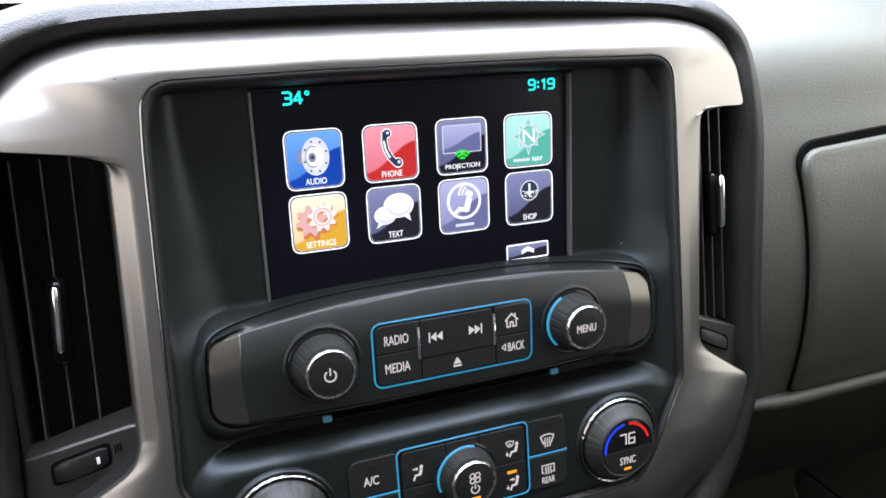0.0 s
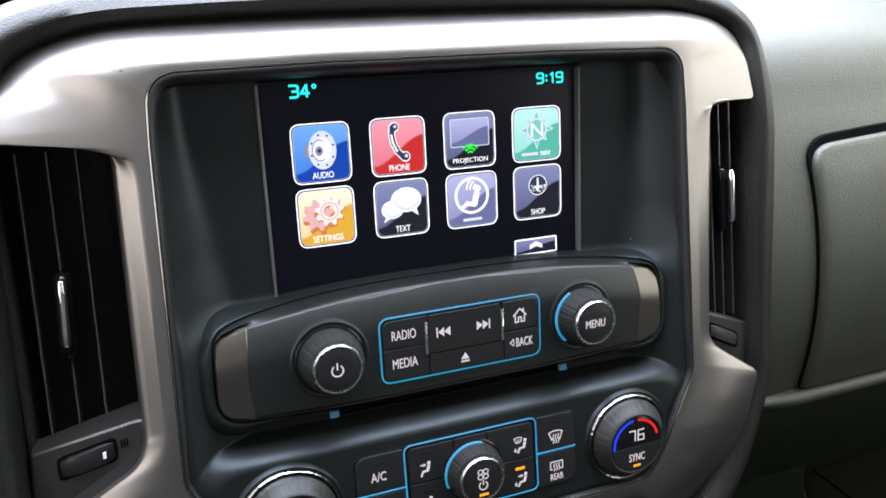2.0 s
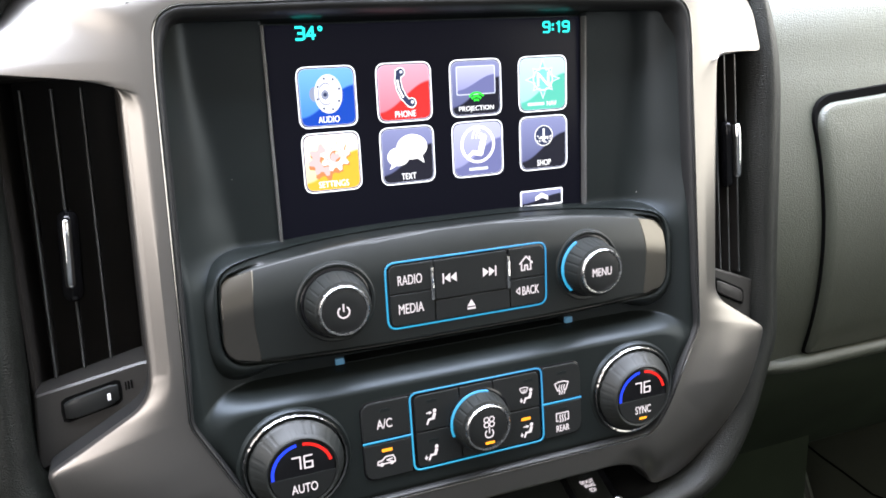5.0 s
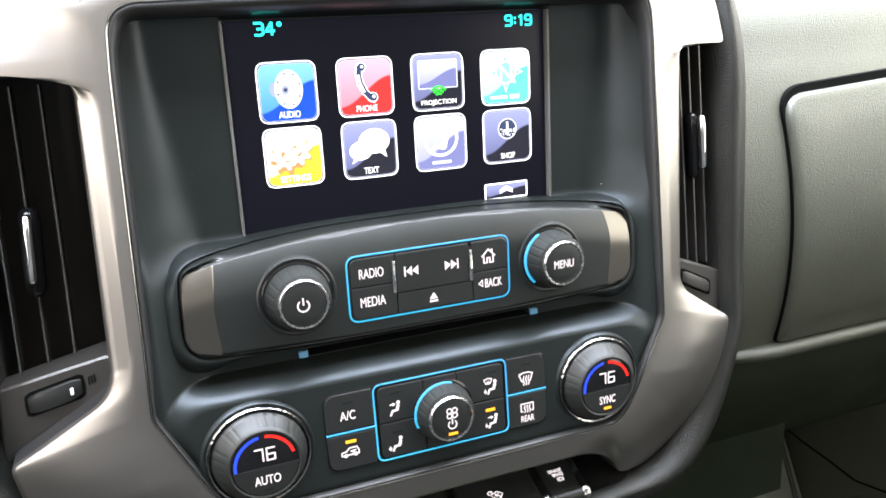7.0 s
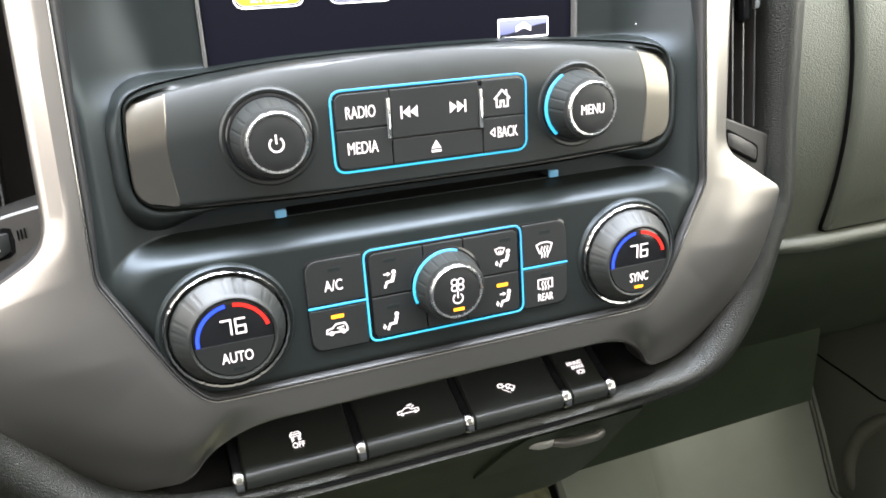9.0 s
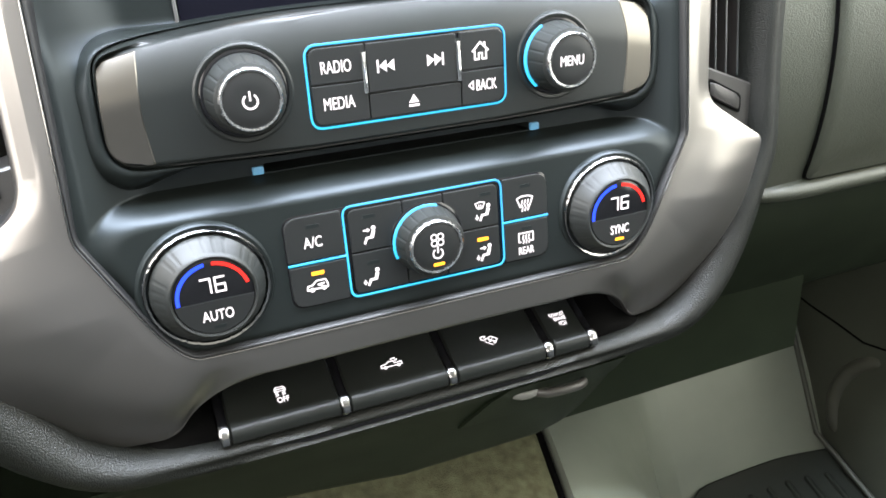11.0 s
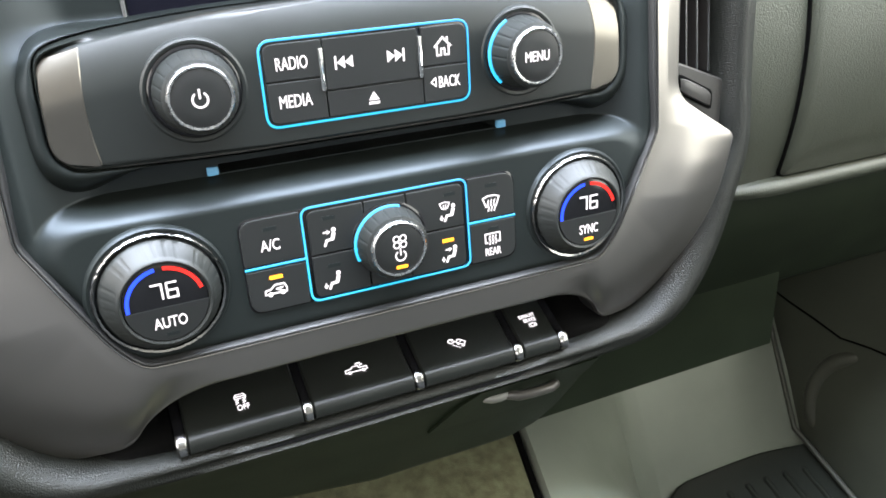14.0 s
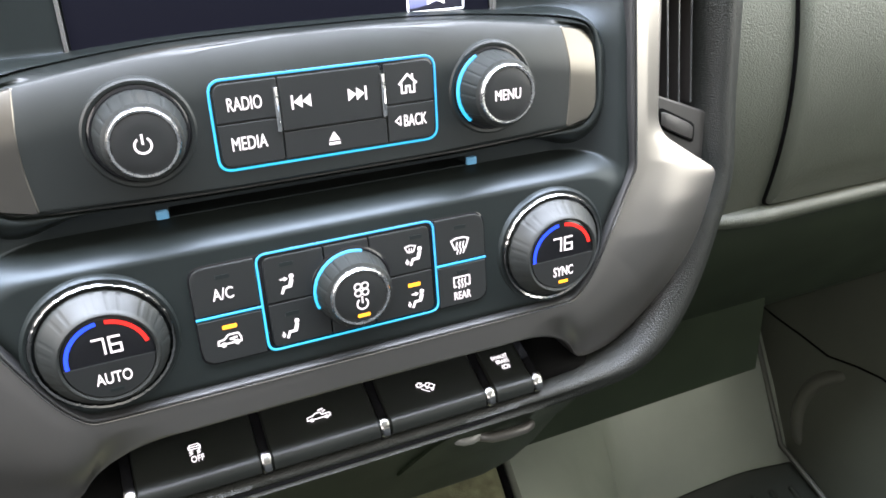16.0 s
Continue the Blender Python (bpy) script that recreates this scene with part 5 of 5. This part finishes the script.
# ---- air vents ----
def vent(s, label, x0, x1, slats, tab_x, fan_out, drop, span, side, top_z, wheel_at, sink):
    ob = thing("air_vent", label, "air vent", "dash air vents")
    bm = bmesh.new()
    shape = [(s * x0, -12 if s < 0 else -14, 9), (s * (x1 if s < 0 else 190), -13 if s < 0 else -16, 4), (s * (x1 + 3), -182, 4), (s * (x0 + 4), -168, 12)]
    r = [Vector((p.x, -11 + 0.2 * (abs(p.x) - x0), p.z)) for p in flat_ring(shape, -16, 8, 3)]
    loft(bm, [[p + Vector((0, 1.5, 0)) for p in inset(r, -1.6)], [p + Vector((0, 1, 0)) for p in r], [p + Vector((0, 6, 0)) for p in inset(r, 1.4)], [p + Vector((0, 60, 0)) for p in inset(r, 2.0)]], False, True)
    part("duct", bm, DARK, ob, "black vent mouth")
    for x, y in slats:
        bm = bmesh.new()
        sheet(bm, [[(s * (x + d), y + e, -18), (s * (x + d + fan_out * 0.5), y + e, -85), (s * (x + d + fan_out), y + e, -153)] for d, e in ((0.6, 12), (0.55, 0.8), (0.3, 0), (-0.3, 0), (-0.55, 0.8), (-0.6, 12))])
        blade = part("slat", bm, DARK, ob)
        part("slat_edge", tube(bmesh.new(), [Vector((s * (x + fan_out * k / 4), y - 0.1, -18 - 135 * k / 4)) for k in range(5)], 0.55, 6, False), EDGE, blade, "fine satin front edge")
    top, mid = tab_x
    z1, z0 = span
    front = slats[0][1] - 5
    slide = [Vector((s * (top + (mid - top) * k / 6), front, z1 + (z0 - z1) * k / 6)) for k in range(7)]
    tab = part("tab", capsule(bmesh.new(), [p + Vector((0, 4, 0)) for p in slide], 4.8 if s < 0 else 3.4, 12, 1.4), GLOSS, ob, "dark slider on a slat")
    part("chrome_insert", capsule(bmesh.new(), [p + Vector((s * side, -3.8 + (0.5 if k in (0, 5) else 0), 0)) for k, p in enumerate(slide[:-1])], 2.3, 14, 1.15), CHROME, tab, "chrome insert")
    bm = bmesh.new()
    shape = [(s * x0, top_z, 8), (s * (x1 + 3), top_z - drop, 2), (s * (x1 + 6), -180 - drop, 2), (s * (x0 + 2), -172, 10)]
    r = flat_ring(shape, -14, 6)
    tip = lambda p, d: p + Vector((0, d + 0.16 * (abs(p.x) - x0), 0))
    loft(bm, [[p + Vector((0, 22, 0)) for p in r], [tip(p, sink - 8.5) for p in r], [tip(p, sink - 9.4) for p in inset(r, 1.0)]], False, True)
    part("wheel_panel", bm, VENT, ob, "grey panel round the thumbwheel")
    xa, za, xb, zb, tall = wheel_at

    def on_panel(u, v, d):
        """A place along (u) and across (v) the wheel's slot, d in front of the panel."""
        x, z = xa + (xb - xa) * u, za + (zb - za) * u + v
        return Vector((s * x, sink - 23.4 + 0.16 * (x - x0) - d, z))

    loop = [(0.04, 1), (0.5, 1), (0.96, 1), (1.05, 0.8), (1.07, 0), (1.05, -0.8), (0.96, -1), (0.5, -1), (0.04, -1), (-0.05, -0.8), (-0.07, 0), (-0.05, 0.8)]
    slot = [on_panel(u, v * (tall / 2 + 1.3), 0.35) for u, v in loop]
    part("wheel_slot", loft(bmesh.new(), [[p + Vector((0, 2, 0)) for p in slot], slot], False, True), GAP, ob, "black slot round the thumbwheel")
    bm = bmesh.new()
    out = []
    for k in range(15):
        u = k / 14
        bow = 2.2 * math.sin(math.pi * u) ** 0.6
        half = tall / 2 * (0.78 + 0.22 * min(1.0, 6 * u, 6 * (1 - u)))
        out.append([on_panel(u, v * half, d) for v, d in ((-1, -1), (-1, bow), (-0.9, bow + 0.6), (-0.3, bow + 0.9), (0.5, bow + 0.8), (0.92, bow + 0.4), (1, bow - 0.1), (1, -1))])
    sheet(bm, out)
    wheel = part("thumbwheel", bm, BUTTON if s < 0 else VENT, ob, "dark curved thumbwheel")
    for k in range(3):
        bar = [on_panel(-0.14 - 0.055 * k, v, 0.5) for v in (3.4, 1.4, -0.6)]
        part("airflow_mark", tube(bmesh.new(), bar, 0.3, 6, False), GAP, ob)
    if s > 0:
        return ob
    bm = bmesh.new()
    sheet(bm, [[on_panel(u, v, d) for v, d in ((-1.7, 2.9), (-1.5, 3.3), (1.5, 3.4), (1.7, 2.9))] for u in (0.15, 0.16, 0.20, 0.21)])
    part("wheel_mark", bm, MARK, wheel, "white position mark")
    return ob


MARK = plastic("white_mark", (0.7, 0.7, 0.7), (0.4, 0.5))
vent(-1, "black louvred vent with a chrome slider, driver side", 154, 205, [(170, 6), (182.2, 6), (194.8, 6), (206.5, 6)], (183.4, 185.6), 4.2, 12, (-77, -111), 0.6, -142.5, (172, -157.0, 196, -163.4, 9.6), 7)
vent(1, "black louvred vent with a chrome slider, passenger side", 158, 199, [(172.3, -8), (179.3, -8), (187, -8)], (181.6, 184.4), 11.0, 17, (-60, -94), 1.8, -140, (168, -154.5, 191.5, -166.0, 8.0), 0)

# ---- below the dash ----
bm = bmesh.new()
KNEE = [(-24.5, -294), (-24, -298), (-17, -303), (-6, -316), (6, -338), (20, -368), (26, -374), (60, -392), (200, -404)]
grid_rows = []
for x in (-300, -200, -130, -60, 0, 60, 88, 105, 120, 135, 150, 165, 180, 200):
    lift = 16 * smooth(0, -120, x) + 60 * smooth(88, 200, x)
    grid_rows.append([(x, y + 45 * smooth(128, 200, x), z + lift * smooth(-300, -370, z)) for y, z in KNEE])
sheet(bm, grid_rows)
solid("knee_panel", bm, KNEE_TRIM, "dark plastic panel closing the underside of the dash", "dash panel", "structure", sharp=60)
tray = thing("storage_tray", "closed dark pull-out tray under the dash with a grey handle", "storage tray")
bm = bmesh.new()
door = [(-15.2, -306.0), (-7.5, -316), (4.0, -336)]
sheet(bm, [[(x0 + (x1 - x0) * k / 8, y - 1.3, z + 60 * smooth(88, 200, x0 + (x1 - x0) * k / 8) * smooth(-300, -370, z)) for (x0, x1), (y, z) in zip(((52, 126), (43, 128), (27, 131)), door)] for k in range(9)], (0, 4, 0))
part("tray_front", bm, KNEE_TRIM, tray, "dark tray front")
bm = bmesh.new()
capsule(bm, [Vector(p) for p in ((72, -7.5, -318.4), (77, -11.6, -318.3), (86, -12.6, -318.4), (97, -12.4, -318.6), (101, -10.5, -318.6))], 2.9, 16, 0.95)
part("handle", bm, HANDLE, tray, "smooth grey pull handle")
bm = bmesh.new()
capsule(bm, [Vector(p) for p in ((58, -7.2, -316.8), (61, -9.6, -316.9), (66, -9.8, -317.3), (71, -8, -317.8))], 2.5, 14, 0.7)
part("handle_tip", bm, HANDLE_END, tray, "pale rounded end of the handle")
# One dark sheet serves as heater case and as the shade under the dash.
bm = bmesh.new()
sheet(bm, [[(x, 90, -330), (x + 0.06 * (x - 150), 104, -430 + 0.01 * (x - 200)), (x, 260, -432)] for x in (150, 250, 374)])
solid("heater_shade_sheet", bm, KNEE_TRIM, "dark sheet for heater case and shade under the passenger dash", "heater case", "structure")

# ---- floor and cab, in the car's own axes ----
CAR = Matrix.Identity(4)
bm = bmesh.new()
block(bm, -880, -2100, -20, 880, 720, 0)
solid("floor", bm, CARPET, "olive-beige carpeted cab floor", "floor", "structure", at=CAR)
bm = bmesh.new()
seam_x = lambda y: 188 + 0.2 * max(-60, min(y, 120))
sheet(bm, [[(-300, y, 4), (-215, y, 200), (-190, y, 226), (-60, y, 236), (80, y, 236), (160, y, 232), (seam_x(y) - 8, y, 229), (seam_x(y) - 3, y, 224), (seam_x(y), y, 190)] for y in (-900, -300, -60, 0, 60, 120, 400, 690)])
solid("tunnel", bm, CARPET, "olive-beige carpet over the floor tunnel", "floor tunnel", "structure", at=CAR)
bm = bmesh.new()
grid_rows = []
for y in (-900, -400, -100, -40, 0, 26, 45, 70, 100, 130, 160, 190, 220):
    foot = max(3.0, y - 21.0)
    edge = seam_x(y) + 9
    grid_rows.append([(edge, y, 190), (edge + 1, y, 214), (edge + 5, y, 219)] + [(edge + 14 + (396 - edge - 14) * u, y, 214 + (foot + 6 - 214) * (0.25 * u + 0.75 * u * u)) for u in (0, 0.2, 0.4, 0.6, 0.8, 0.92)] + [(392, y, foot + 7), (406, y, foot + 2.4), (424, y, foot + 0.8)])
sheet(bm, grid_rows)
solid("tunnel_side", bm, VINYL, "grey vinyl lining on the side of the tunnel", "floor lining", "structure", at=CAR)
bm = tube(bmesh.new(), [Vector((seam_x(y) + 3, y, 208)) for y in (-900, -300, -60, 0, 60, 120, 400, 690)], 7, 8, False)
solid("floor_seam", bm, GAP, "black gap between the carpet and the vinyl lining", "floor seam", "structure", at=CAR)
bm = bmesh.new()
sheet(bm, [[(x, -60, 3), (x, 20, 6), (x, 40, 18), (x, 90, 66), (x, 140, 116), (x, 300, 280), (x, 420, 420), (x, 690, 640)] for x in (360, 420, 540, 660)])
solid("toe_board", bm, VINYL, "grey vinyl toe board rising to the firewall", "toe board", "structure", at=CAR)
mat = thing("floor_mat", "dark ribbed rubber floor mat in the passenger footwell", "floor mat", at=CAR)
bm = bmesh.new()
far = lambda x: 26 + 5 * math.sin((x - 392) / 90.0) - 8 * smooth(560, 670, x) - 60 * max(0.0, (460 - x) / 68) ** 2.0
mat_x = [392 + 14 * k for k in range(21)]
sheet(bm, [[(x, -620, 15), (x, -300, 15), (x, -60, 15), (x, far(x) - 42, 15), (x, far(x) - 22, 15.6), (x, far(x) - 8, 17.5), (x, far(x) + 2, 20.5), (x, far(x) + 6, 22.5), (x, far(x) + 8, 22)] for x in mat_x], (0, 1.5, -5))
part("sheet", bm, RUBBER, mat)
for k in range(8):
    x = 448 + 29 * k
    end = far(x) - 26
    part("rib", capsule(bmesh.new(), [Vector((x - 6, -560, 15)), Vector((x - 4, -200, 15)), Vector((x - 1, end - 40, 15)), Vector((x, end, 16))], 4.6, 10, 0.9), RUBBER, mat)
kick = thing("kick_panel", "dark plastic kick panel with a rounded speaker arch", "kick panel", kind="structure", at=CAR)
bm = bmesh.new()
sheet(bm, [[(652, y, 0), (658, y, 60), (672, y, 200), (688, y, 420)] for y in (-700, -200, 60, 150, 420, 690)])
part("panel", bm, KICK, kick)
part("arch", tube(bmesh.new(), [Vector((668 + 8 * math.sin(radians(a)) + 30 * (a / 68) ** 6, -10 + 74 * math.cos(radians(a)), 105 + 80 * math.sin(radians(a)))) for a in range(-72, 69, 7)], 11, 12, False), ARCH, kick, "raised rounded arch")
part("panel_seam", tube(bmesh.new(), [Vector(p) for p in ((668, 190, 158), (667.5, 150, 162), (668, 107, 169), (668.5, 66, 174), (670, 29, 192), (671, 0, 203), (671, -90, 214))], 1.3, 8, False), GAP, kick, "dark joint between the two kick panels")
part("seam", tube(bmesh.new(), [Vector(p) for p in ((654, 330, 320), (652, 190, 168), (648, 98, 76), (645, 50, 30), (646, -70, 20), (650, -400, 20))], 3.6, 10, False), KICK, kick, "dark seal along the floor")
bm = bmesh.new()
block(bm, -880, 690, 0, 880, 720, 815)
solid("firewall", bm, DOOR_TRIM, "dark firewall behind the footwell", "wall", "structure", at=CAR)
for s, name in ((-1, "wall_left"), (1, "wall_right")):
    bm = bmesh.new()
    block(bm, s * 850, -2100, 0, s * 880, 720, 800)
    block(bm, s * 850, -2100, 1390, s * 880, 720, 1460)
    block(bm, s * 850, -2100, 800, s * 880, -1900, 1390)
    block(bm, s * 850, -1200, 800, s * 880, -1050, 1390)
    solid(name, bm, DOOR_TRIM, "plain dark door side with window openings", "wall", "structure", at=CAR)
# Unseen wall, set nearer than the cab's back to dim floor and reflections.
bm = bmesh.new()
block(bm, -850, -1060, 0, 850, -1030, 1040)
block(bm, -850, -1060, 1370, 850, -1030, 1460)
solid("light_stop_back", bm, DOOR_TRIM, "unseen dark wall with a window opening, pulled in to cut light", "wall", "structure", at=CAR)
# Unseen dark block, added to keep rear floor bounce off dash and trim.
bm = bmesh.new()
block(bm, -850, -1030, 0, 850, -270, 430)
block(bm, -850, -1030, 430, 850, -560, 700)
solid("bounce_blocker", bm, DOOR_TRIM, "unseen dark block added to stop bounce light from the rear floor", "wall", "structure", at=CAR)
bm = bmesh.new()
block(bm, -880, -2100, 1460, 880, -200, 1480)
solid("ceiling", bm, LINER, "light grey headliner", "ceiling", "structure", at=CAR)
